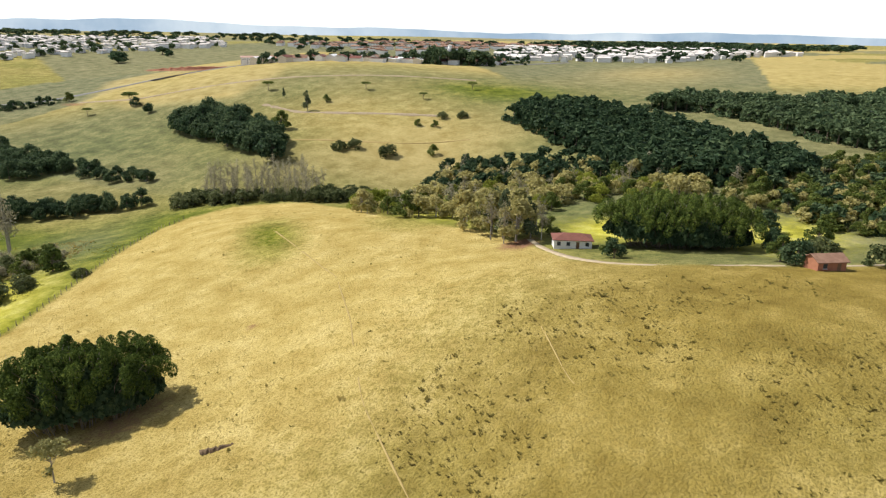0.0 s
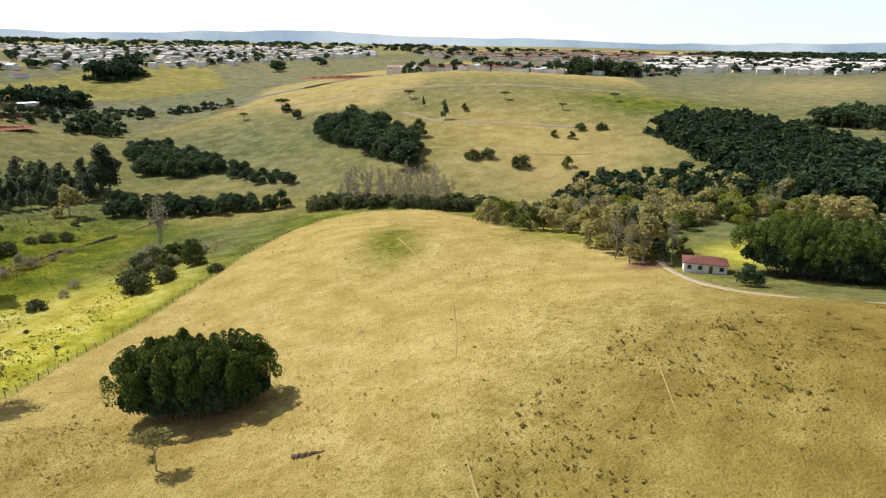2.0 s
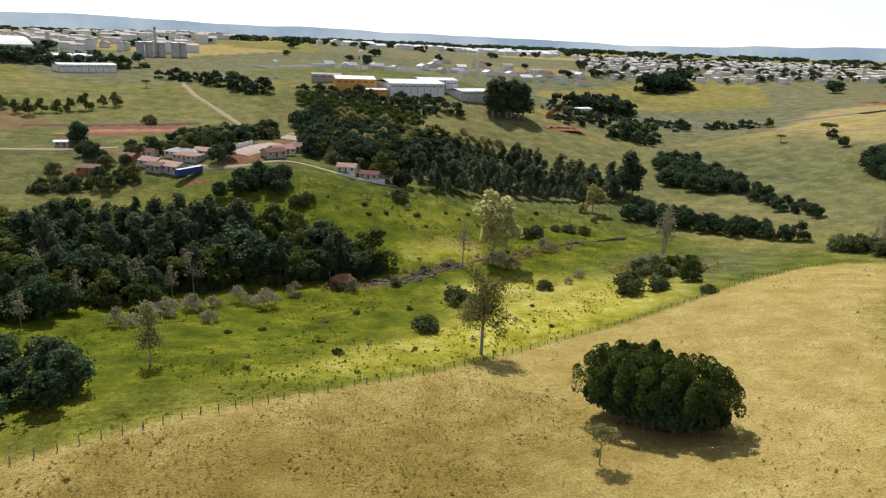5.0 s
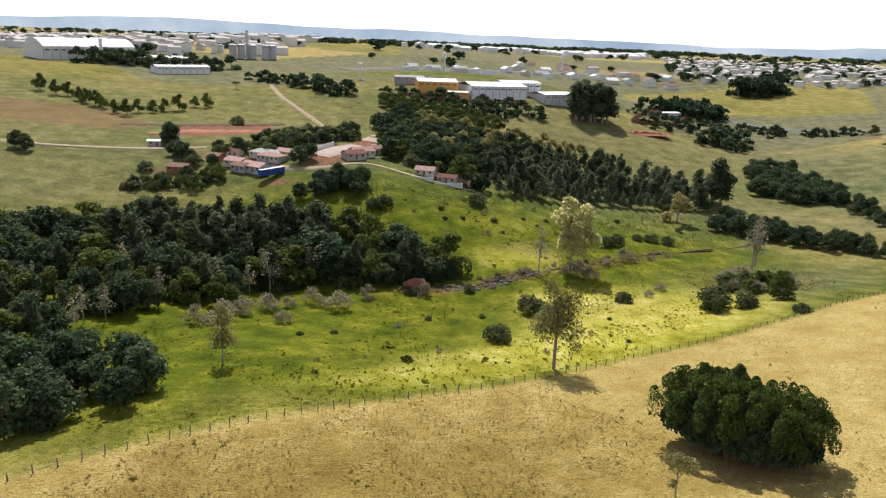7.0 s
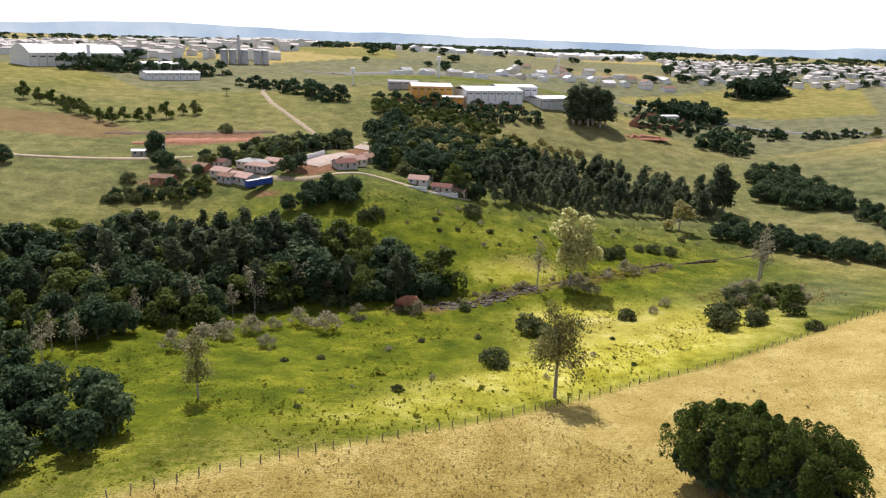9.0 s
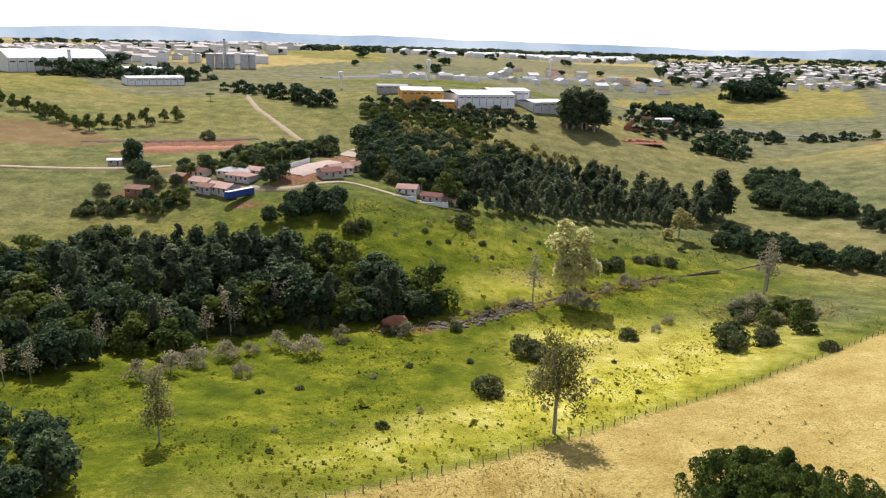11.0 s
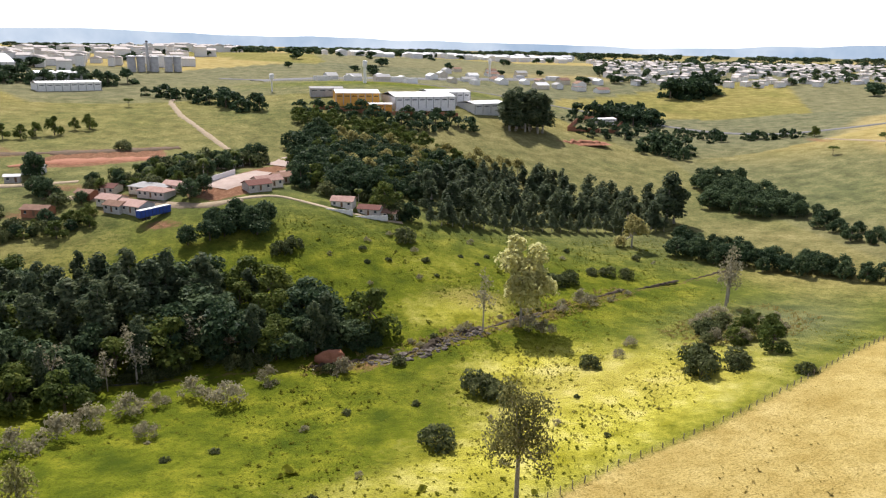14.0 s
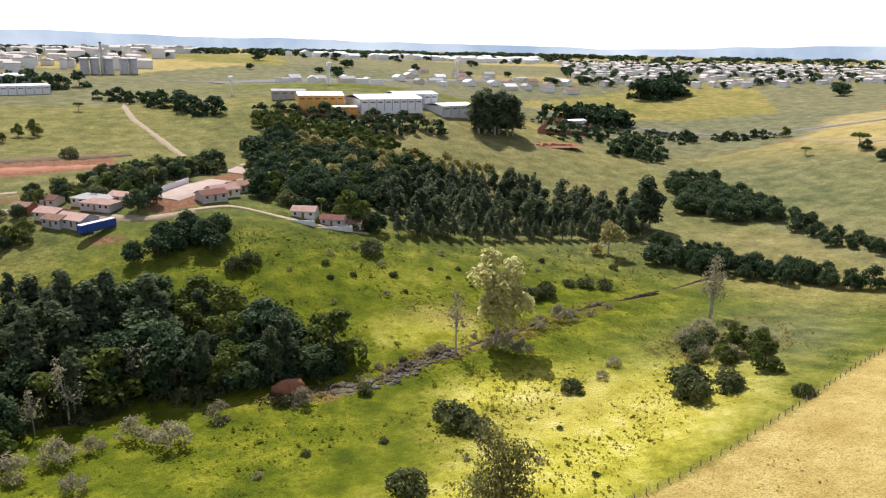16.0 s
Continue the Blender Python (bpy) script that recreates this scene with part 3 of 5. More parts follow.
def place(kind, label, x, y, height, group="", turn=None, rng=None, wide=1.0, sink=0.15, variant=None):
    """Stands one plant of a kind on the land; the second and later ones are copies."""
    rng = rng or np.random.default_rng(int(abs(x * 13 + y * 7)) + 5)
    v = KINDS[kind][int(rng.integers(len(KINDS[kind]))) if variant is None else variant]
    s = height / v["height"]
    m = pose(x, y, gz(x, y) - sink, 0, 0, rng.uniform(0, 360) if turn is None else turn) @ Matrix.Diagonal((s * wide, s * wide, s, 1))
    if v["made"] is None:
        root = thing(kind, label, v["category"], group)
        part("trunk", mesh("trunk", *v["wood"], v["bark"], True), root)
        part("crown", mesh("crown", *v["green"], v["leaf"]), root)
        root.matrix_basis = m
        v["made"] = root
        return root
    ob = copy_thing(v["made"], Matrix.Identity(4))
    ob.matrix_basis = m
    ob["label"] = label
    if group:
        ob["group"] = group
    elif "group" in ob:
        del ob["group"]
    return ob


def scatter(poly, count, apart, seed, tries=40):
    """Places inside a polygon, none nearer to another than apart."""
    rng = np.random.default_rng(seed)
    p = np.array(poly, float)
    lo, hi = p.min(0), p.max(0)
    kept = []
    for _ in range(count * tries):
        if len(kept) >= count:
            break
        q = rng.uniform(lo, hi)
        if inside(poly, q[:1], q[1:])[0] < 0:
            continue
        if kept and np.min(np.hypot(*(np.array(kept) - q).T)) < apart:
            continue
        kept.append(q)
    return kept, rng


def wood(name, label, poly, count, apart, kind, heights, seed, far=False, wide=(0.9, 1.2)):
    """A wood. Near ones are trees of their own; a far one is one mass of trees."""
    spots, rng = scatter(poly, count, apart, seed)
    if not far:
        for x, y in spots:
            one = kind if isinstance(kind, str) else kind[int(rng.integers(len(kind)))]
            place(one, label, x, y, rng.uniform(*heights), name, rng=rng, wide=rng.uniform(*wide))
        return
    greens, woods = [], []
    for x, y in spots:
        v = KINDS[kind][int(rng.integers(len(KINDS[kind])))]
        s, a, w = rng.uniform(*heights) / v["height"], rng.uniform(0, 6.28), rng.uniform(*wide)
        c, sn = math.cos(a) * s * w, math.sin(a) * s * w
        turn = np.array([[c, sn, 0], [-sn, c, 0], [0, 0, s]])
        foot = np.array([x, y, gz(x, y) - 0.2])
        greens.append((v["green"][0] @ turn + foot, v["green"][1]))
        # far off only the trunk shows, but for bare trees
        bole = v["wood"] if kind == "thin_tree" else (v["wood"][0][:21], v["wood"][1][:14])
        woods.append((bole[0] @ turn + foot, bole[1]))
    root = thing("woodland", label, "woodland", kind="stuff")
    part("trunks", mesh("trunks", *joined(woods), v["bark"], True), root)
    part("crowns", mesh("crowns", *joined(greens), v["leaf"]), root)


for seed in (1, 2, 3):
    plant("broadleaf_tree", "tree", LEAF_DARK, BARK, seed, lambda r: broad_lobes(r, 10, 9, 12, 0.2) + [(2.6 * math.cos(a), 2.6 * math.sin(a), 3.0, 1.7, 1.7, 2.0) for a in (0.4, 2.4, 4.5)], 10, 1250, 0.66, 0.28, low=-0.8)
for seed in (4, 5):
    plant("meadow_tree", "tree", LEAF_MID, BARK, seed, lambda r: broad_lobes(r, 8, 7, 10, 0.2), 8, 1100, 0.5, 0.22, low=-0.8)
for seed in (6, 7, 8):
    plant("eucalyptus_tree", "tree", LEAF_GUM, PALE_BARK, seed, lambda r: slender_lobes(r, 15, 6.5, 9), 15, 1200, 0.58, 0.22, fork=0.45)
for seed in (9, 10):
    plant("bush", "bush", LEAF_BUSH, BARK, seed, lambda r: broad_lobes(r, 4, 6, 11, 0.08), 4, 800, 0.42, 0.10, fork=0.1, low=-0.8)
for seed in (11, 12):
    plant("leafless_shrub", "shrub", LEAF_GREY, PALE_BARK, seed, lambda r: broad_lobes(r, 4, 5, 10, 0.12), 4, 700, 0.26, 0.07, fork=0.06, fill=0.6, low=-0.95, spread=0.9)
for seed in (13, 14):
    plant("olive_tree", "tree", LEAF_OLIVE, PALE_BARK, seed, lambda r: broad_lobes(r, 9, 7, 11, 0.15), 9, 1000, 0.52, 0.2, fill=0.4, low=-0.8)
for seed in (15, 16):
    plant("thin_tree", "tree", LEAF_GREY, PALE_BARK, seed, lambda r: slender_lobes(r, 14, 6.5, 11, 0.4), 14, 280, 0.38, 0.17, fork=0.35, fill=0.7, spread=0.9)
for seed in (17, 18):
    plant("planted_eucalyptus", "tree", LEAF_PLANTED, PALE_BARK, seed, lambda r: [(r.normal(0, 0.25), r.normal(0, 0.25), 12 * (0.30 + 0.62 * k / 6), 2.3 - 0.31 * k, 2.3 - 0.31 * k, 1.5) for k in range(7)], 12, 900, 0.46, 0.14, fork=0.5, low=-0.7)
plant("lime_tree", "tree", LEAF_LIME, BARK, 26, lambda r: broad_lobes(r, 8, 9, 12, 0.1), 8, 1300, 0.5, 0.2, low=-0.8)
plant("far_tree", "tree", LEAF_DARK, BARK, 21, lambda r: broad_lobes(r, 10, 11, 9, 0.12), 10, 260, 1.4, 0.3, low=-0.8)
plant("far_tree", "tree", LEAF_DARK, BARK, 22, lambda r: broad_lobes(r, 10, 9, 9, 0.12), 10, 230, 1.4, 0.3, low=-0.8)
plant("distant_tree", "tree", LEAF_DARK, BARK, 25, lambda r: broad_lobes(r, 10, 10, 8, 0.12), 10, 95, 2.3, 0.3, low=-0.8)
plant("far_olive", "tree", LEAF_OLIVE, BARK, 23, lambda r: broad_lobes(r, 9, 9, 10, 0.08), 9, 480, 0.85, 0.2, low=-0.9)
plant("flat_tree", "tree", LEAF_MID, BARK, 24, lambda r: [(1.6 * math.cos(a), 1.6 * math.sin(a), 4.6, 1.9, 1.9, 0.7) for a in (0, 1.3, 2.6, 3.8, 5.1)], 5.5, 420, 0.5, 0.16, fork=0.4)


def palm(seed):
    """A palm: a ringed stem and a head of arching fronds."""
    rng = np.random.default_rng(seed)
    stem = tube([(0, 0, -0.4), (0.1, 0, 3), (0.15, 0.1, 7.2)], (0.26, 0.19, 0.15), 7)
    fronds = []
    for k in range(18):
        a, up = 2.4 * k, rng.uniform(-0.2, 0.9)
        out, side = np.array([math.cos(a), math.sin(a), 0]), np.array([-math.sin(a), math.cos(a), 0])
        line = [np.array([0.15, 0.1, 7.2]) + out * 2.6 * t + np.array([0, 0, (up * t - 1.1 * t * t) * 2.2]) for t in (0, 0.3, 0.6, 0.85, 1.0)]
        width = (0.12, 0.5, 0.55, 0.4, 0.05)
        v = np.array([p + s * w * side - (0, 0, abs(s) * w * 0.35) for p, w in zip(line, width) for s in (-1, 0, 1)])
        fronds.append((v, [[3 * i + j, 3 * i + j + 1, 3 * i + j + 4, 3 * i + j + 3] for i in range(4) for j in range(2)]))
    KINDS.setdefault("palm_tree", []).append({"category": "palm", "height": 8.5, "wood": stem, "green": joined(fronds), "leaf": LEAF_MID, "bark": PALE_BARK, "made": None})


palm(27)


def bamboo(seed, long, deep, high, heads, label):
    """A wide clump of bamboo: arching culms, each ending in a hooded hanging plume of leaves, dark and open below."""
    rng = np.random.default_rng(seed)
    culms, greens, shoots = [], [], []
    root = thing("bamboo_clump", label, "bamboo")
    for k in range(heads):
        a = 2.39996 * k + rng.normal(0, 0.2)
        r = min(0.97, math.sqrt((k + 0.5) / heads) * rng.uniform(0.92, 1.03))
        lift = 0.47 + 0.50 * math.sqrt(max(0.0, 1.02 - min(r, 1.0) ** 2.6))
        top = high * lift * rng.uniform(0.76, 1.08)
        tip = np.array([long * 0.5 * r * math.cos(a), deep * 0.5 * r * math.sin(a), top])
        foot = np.array([tip[0] * 0.6, tip[1] * 0.6, -0.4])
        mid = foot * 0.55 + tip * 0.45 + (0, 0, 0.32 * top)
        culms.append(tube([foot, mid, tip], (0.08, 0.06, 0.03), 4))
        # a plume: a narrow crest that leans outwards and widens into a hanging skirt
        n = 230
        w = rng.uniform(0.8, 1.4)
        away = np.array([math.cos(a + rng.normal(0, 0.5)), math.sin(a + rng.normal(0, 0.5)), 0]) * (0.35 + 0.65 * r)
        v = rng.random(n) ** 0.8
        round_ = rng.uniform(0, 6.28, n)
        girth = w * (0.06 + 1.0 * np.sin(np.clip(v * 1.2, 0, 1) * math.pi / 2)) * np.where(v > 0.8, (1.25 - v) / 0.45, 1.0) * rng.normal(1.0, 0.10, n)
        side = np.stack([np.cos(round_), np.sin(round_), 0.25 + 0 * v], 1)
        sag = np.stack([away[0] * (1.1 * v - 0.5 * v * v), away[1] * (1.1 * v - 0.5 * v * v), 1.1 - 1.3 * v - 2.0 * v * v], 1) * w
        at = tip + sag + side * girth[:, None]
        greens.append(leaf_clumps(rng, at, side + (0, 0, 0.95), 0.26, 2.1, 0.7, 0.32))
        if k % 5 == 0 and r < 0.9:
            lean = rng.normal(0, 0.35, 2)
            shoots.append(tube([tip - (0, 0, 1.5), tip + (lean[0], lean[1], 1.1), tip + (lean[0] * 2.2, lean[1] * 2.2, rng.uniform(1.8, 2.8))], (0.05, 0.035, 0.012), 4))
    part("culm_stand", mesh("culm_stand", *joined(culms), BARK), root, "dark arching bamboo culms")
    for one in shoots:
        part("shoot", mesh("shoot", *one, POST_WOOD), root)
    part("foliage", mesh("foliage", *joined(greens), LEAF_BAMBOO), root)
    # a darker leaf lining puts the shade between plumes into colour
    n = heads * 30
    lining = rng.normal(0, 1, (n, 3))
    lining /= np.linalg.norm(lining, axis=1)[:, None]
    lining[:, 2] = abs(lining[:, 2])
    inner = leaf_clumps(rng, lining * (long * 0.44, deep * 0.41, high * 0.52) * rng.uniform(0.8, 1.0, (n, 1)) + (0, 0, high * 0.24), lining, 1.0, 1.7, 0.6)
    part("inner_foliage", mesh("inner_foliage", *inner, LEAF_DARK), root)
    return root


def tufts(name, label, poly, count, height, mat, seed, blades=6, thick=0.12, weight=None):
    """Tussocks of grass or weeds, each a fan of bent blades."""
    rng = np.random.default_rng(seed)
    p = np.array(poly, float)
    q = rng.uniform(p.min(0), p.max(0), (count * 4, 2))
    q = q[inside(poly, q[:, 0], q[:, 1]) > 0]
    if weight is not None:
        q = q[rng.random(len(q)) < weight(q[:, 0], q[:, 1])]
    q = q[:count]
    n = len(q)
    foot = np.column_stack([q, ground_z(q[:, 0], q[:, 1]) - 0.05])
    a = rng.uniform(0, 6.28, (n, blades))
    h = (height * rng.lognormal(0, 0.45, n))[:, None] * rng.uniform(0.6, 1.1, (n, blades))
    out = np.stack([np.cos(a), np.sin(a), 0 * a], -1)
    side = np.stack([-np.sin(a), np.cos(a), 0 * a], -1) * (thick * h / height)[..., None]
    base = foot[:, None] + out * (0.1 * h)[..., None]
    tip = foot[:, None] + out * (0.95 * h)[..., None] + np.stack([0 * h, 0 * h, 0.55 * h], -1)
    verts = np.stack([base - side, base + side, tip + side * 0.7, tip - side * 0.7], 2).reshape(-1, 3)
    i = np.arange(n * blades)[:, None] * 4
    return tagged(new(name, mesh(name, verts, i + np.array([0, 1, 2, 3]), mat)), label, "grass", kind="stuff")


# ---------------------------------------------------------------- the pasture and its clumps
clump = bamboo(31, 32, 18, 14.6, 165, "dense dark green bamboo clump casting shade on dry pasture")
clump.matrix_basis = pose(55, 117, gz(55, 117) - 0.3, 0, 0, -29)
farm_clump = bamboo(32, 46, 24, 14.8, 230, "broad bamboo thicket beside the white farmhouse")
farm_clump.matrix_basis = pose(186, 44, gz(186, 44) - 0.3, 0, 0, -72)
plant("small_tree", "tree", LEAF_FENCE_GUM, PALE_BARK, 33, lambda r: [(1.5 * math.cos(a) * q, 1.5 * math.sin(a) * q, 5.6 + 0.5 * (1 - q), 1.3, 1.3, 0.8) for a, q in ((0, 1), (1.2, 0.9), (2.4, 1.1), (3.7, 0.9), (5.0, 1.1), (0, 0.1))] + [(0.5, -0.4, 2.2, 0.8, 0.8, 0.9)], 6.8, 900, 0.30, 0.12, fork=0.4, fill=0.5, spread=0.8)
place("small_tree", "small umbrella-shaped tree at the edge of the bamboo shade", 39, 101, 7.5)

plant("tall_gum_tree", "tree", LEAF_FENCE_GUM, PALE_BARK, 41, lambda r: slender_lobes(r, 22, 11.5, 10, 0.42) + [(3.4, 0.5, 7.5, 1.9, 1.9, 2.3), (-3.0, -1, 10, 1.7, 1.7, 2.4), (4.4, -1, 6, 1.5, 1.5, 2.0), (4.6, 0, 9.6, 1.7, 1.7, 2.2), (2.2, -2, 12, 2.0, 2.0, 2.4), (-2.6, 1.5, 13, 1.9, 1.9, 2.4)], 22, 4200, 0.34, 0.34, fork=0.45, droop=1.0, fill=0.5, long=1.8)
place("tall_gum_tree", "tall sparse eucalyptus with drooping leaves beside the fence", 28, 161, 22.5, turn=-10, wide=1.1)
plant("young_gum_tree", "tree", LEAF_FENCE_GUM, PALE_BARK, 42, lambda r: slender_lobes(r, 15, 8, 7, 0.36), 15, 1700, 0.36, 0.2, fork=0.35, droop=0.8, fill=0.5)
place("young_gum_tree", "slender olive-green tree alone in the lush meadow", -48, 146, 14.5)
plant("yellow_tree", "tree", LEAF_YELLOW, PALE_BARK, 43, lambda r: slender_lobes(r, 24, 15, 8, 0.4) + [(3, 1, 12, 2.4, 2.4, 2.6), (-3, 0, 11, 2.4, 2.4, 2.6), (1, -3, 9, 2.2, 2.2, 2.4)], 24, 4200, 0.8, 0.35, fork=0.3, fill=0.35)
place("yellow_tree", "tall tree with pale yellow foliage beside the creek", 47, 254, 27)
place("thin_tree", "nearly leafless slender tree on the creek bank", 35, 250, 19)
place("thin_tree", "nearly leafless pale tree above the meadow bushes", 127, 281, 20)
place("thin_tree", "nearly leafless pale tree above the valley shrubs", 124, 276, 18)
place("meadow_tree", "round grey-green tree beside the roadside cottages", 7, 349, 13, wide=1.15)
place("olive_tree", "olive-green tree standing in the green clearing", 116, 350, 16)
place("eucalyptus_tree", "tall dark eucalyptus at the end of the plantation", 149, 393, 27, wide=1.5)
place("eucalyptus_tree", "tall dark eucalyptus at the end of the plantation", 155, 398, 23, wide=1.4)

for x, y, h in ((16, 184, 5.4), (28, 212, 6), (33, 207, 5), (87, 218, 7.5), (98, 218, 5), (110, 207, 3.4), (86, 213, 6), (96, 215, 4), (60, 224, 4), (103, 243, 4), (31, 214, 4)):
    place("bush", "rounded dark green bush in the yellow-green meadow", x, y, h, "meadow bushes")
for x, y, h in ((111, 241, 8), (117, 237, 8), (112, 226, 9), (121, 243, 7), (105, 234, 6)):
    place("meadow_tree", "low spreading tree among the meadow shrubs", x, y, h, "meadow trees")
for x, y, h in ((-32, 209, 7), (-47, 208, 4), (-45, 191, 4.5), (-62, 189, 6.5), (-58, 196, 6), (-6, 226, 5), (50, 251, 6), (54, 249, 5), (72, 275, 6), (-40, 213, 6), (-52, 203, 6), (108, 236, 5), (101, 238, 5), (-24, 221, 5), (-66, 182, 6), (76, 238, 3.5), (70, 230, 3)):
    place("leafless_shrub", "grey leafless shrub at the edge of the creek wood", x, y, h, "grey shrubs")

# ---------------------------------------------------------------- woods along the creek and in the valley
CREEK_WOOD = [(-150, 200), (-90, 205), (-64, 212), (-46, 229), (-26, 233), (-8, 238), (6, 245), (-14, 260), (-42, 272), (-60, 268), (-85, 272), (-118, 268), (-150, 240)]
MIXED = ("broadleaf_tree", "broadleaf_tree", "meadow_tree", "eucalyptus_tree", "broadleaf_tree", "eucalyptus_tree", "meadow_tree", "broadleaf_tree")
wood("trees of the creek wood", "dense dark green tree in the creek wood", CREEK_WOOD, 135, 4.6, MIXED, (9, 16), 51, wide=(0.95, 1.35))
wood("trees of the creek wood", "tall eucalyptus rising from the creek wood", [(-110, 222), (-60, 235), (-45, 262), (-60, 266), (-110, 258)], 24, 7, "eucalyptus_tree", (15, 21), 52, wide=(1.2, 1.6))
wood("trees of the creek wood", "pale half-leafless tree at the edge of the creek wood", [(-100, 200), (-62, 212), (-30, 232), (-36, 240), (-100, 215)], 9, 7, "thin_tree", (9, 14), 50, wide=(1.1, 1.5))
wood("trees of the creek bank", "leafy low tree on the creek bank", [(-24, 232), (3, 240), (6, 248), (-6, 258), (-26, 256)], 26, 4.0, "broadleaf_tree", (5, 8), 53)
wood("trees of the near wood", "dark tree at the shaded edge of the meadow", [(-82, 98), (-64, 108), (-58, 126), (-78, 145), (-112, 160), (-135, 130)], 26, 6, "broadleaf_tree", (8, 12), 54)
wood("trees of the near wood", "dark tree in the wood below the village", [(-110, 165), (-92, 188), (-98, 205), (-160, 215), (-170, 170)], 26, 7, MIXED, (9, 14), 55)
PLANTATION = [(34, 350), (62, 366), (100, 378), (142, 384), (156, 420), (128, 446), (63, 455), (30, 430), (22, 380)]
wood("trees of the plantation", "straight eucalyptus of the valley plantation", PLANTATION, 100, 5.8, ("planted_eucalyptus", "eucalyptus_tree", "eucalyptus_tree"), (10, 16), 56, wide=(1.4, 1.9))
for k in range(26):
    t = k / 25
    x, y = (26 + 60 * t / 0.5, 343 + 24 * t / 0.5) if t < 0.5 else (86 + 58 * (t - 0.5) / 0.5, 367 + 16 * (t - 0.5) / 0.5)
    place("planted_eucalyptus", "young eucalyptus in the front row of the plantation", x, y, 9.5 + 1.0 * math.sin(k * 1.7), "front row of the plantation", wide=1.35)
wood("trees of the valley wood", "dark green trees of the valley wood", [(-34, 366), (0, 360), (22, 380), (30, 430), (63, 458), (15, 470), (-33, 498), (-46, 470), (-34, 420)], 95, 6.2, "broadleaf_tree", (9, 15), 57, far=True)
wood("", "lighter trees of the valley wood", [(-30, 372), (0, 366), (22, 390), (40, 450), (10, 468), (-30, 490), (-40, 430)], 34, 8, "meadow_tree", (9, 13), 157, far=True)
wood("", "olive-topped trees of the valley wood", [(-20, 400), (10, 400), (45, 455), (100, 455), (80, 475), (-20, 485)], 34, 7, "olive_tree", (10, 14), 158, far=True)
wood("undergrowth of the creek wood", "low dark undergrowth bush at the edge of the creek wood", [(-100, 203), (-62, 211), (-44, 227), (-26, 231), (-26, 238), (-60, 222), (-100, 214)], 34, 3.2, "bush", (2.5, 4.5), 159)
wood("trees of the hillside strip", "dark green trees of the hillside strip", [(203, 484), (228, 484), (226, 442), (230, 400), (220, 392), (203, 402), (186, 424)], 48, 6, "broadleaf_tree", (8, 12), 58, far=True)
wood("trees of the hedge", "dark bushy tree in the hedge down the slope", [(232, 400), (230, 350), (224, 325), (216, 330), (216, 385)], 16, 5, "broadleaf_tree", (5, 8), 59)
wood("trees of the valley hedge", "dark bushy tree along the valley stream", [(130, 342), (146, 372), (166, 345), (187, 315), (200, 296), (194, 292), (186, 296), (165, 316)], 36, 5.5, "broadleaf_tree", (6, 10), 60)
wood("trees of the stream", "low dark tree along the stream", [(66, 292), (82, 292), (104, 306), (98, 314), (76, 306)], 6, 6, "bush", (3, 5), 61)
wood("grove on the hill", "dark green tree in the hillside grove", [(302, 408), (328, 392), (308, 326), (278, 280), (264, 277), (276, 330)], 66, 5.6, "broadleaf_tree", (9, 16), 62)
wood("grey wood", "thin grey half-leafless tree in the valley wood", [(204, 262), (226, 215), (250, 228), (258, 250), (232, 288)], 70, 5, "thin_tree", (9, 13), 63)
wood("grey wood hedge", "dark bush along the foot of the grey wood", [(196, 275), (228, 208), (252, 196), (256, 206), (236, 220), (206, 280)], 34, 4.5, "bush", (4, 7), 64)
wood("far hillside forest", "dense dark green forest on the far slope", [(396, 200), (430, 192), (442, 168), (388, 92), (330, 40), (300, 22), (276, 34), (287, 82), (345, 136), (369, 165)], 300, 5.4, "far_tree", (8, 13), 65, far=True)
VALLEY = [(205, 172), (262, 180), (306, 190), (322, 150), (300, 94), (300, 30), (258, 20), (258, 85), (232, 100), (200, 108), (192, 135)]
wood("valley scrub", "olive and grey scrub trees of the valley floor", VALLEY, 95, 7.0, "far_olive", (4, 10), 66, far=True, wide=(0.8, 1.3))
wood("valley scrub", "green trees of the valley floor", VALLEY, 46, 9.0, "meadow_tree", (4, 9), 266, far=True, wide=(0.8, 1.3))
wood("valley scrub", "pale half-leafless trees of the valley floor", VALLEY, 34, 9.0, "thin_tree", (6, 11), 267, far=True, wide=(1.0, 1.6))
wood("trees behind the scrub", "dark green trees along the valley stream", [(262, 180), (310, 196), (330, 150), (310, 90), (290, 95), (285, 150)], 60, 7, "far_tree", (6, 10), 67, far=True)
wood("", "bright green trees of the valley floor", [(205, 172), (262, 180), (300, 150), (290, 60), (262, 60), (232, 100), (200, 115)], 46, 8, "lime_tree", (4, 7), 167, far=True)
FAR_WOOD = [(458, 138), (507, 127), (505, 82), (526, 51), (570, 6), (546, -20), (356, -17), (376, 0), (394, 22), (434, 54), (467, 99)]
wood("far wood", "dark blue-green wood on the far slope", FAR_WOOD, 260, 6.5, "far_tree", (8, 13), 68, far=True)
VALLEY_EAST = [(282, 40), (321, 21), (356, -17), (216, -15), (218, 4), (240, 21), (248, 33)]
wood("valley scrub", "green bushy trees of the eastern valley floor", VALLEY_EAST, 70, 7.5, "meadow_tree", (4, 9), 268, far=True, wide=(0.9, 1.5))
wood("valley scrub", "olive scrub of the eastern valley floor", VALLEY_EAST, 60, 7.0, "far_olive", (3, 7), 269, far=True, wide=(0.9, 1.5))
wood("valley scrub", "dark trees of the eastern valley floor", VALLEY_EAST, 36, 9, "far_tree", (5, 10), 270, far=True)
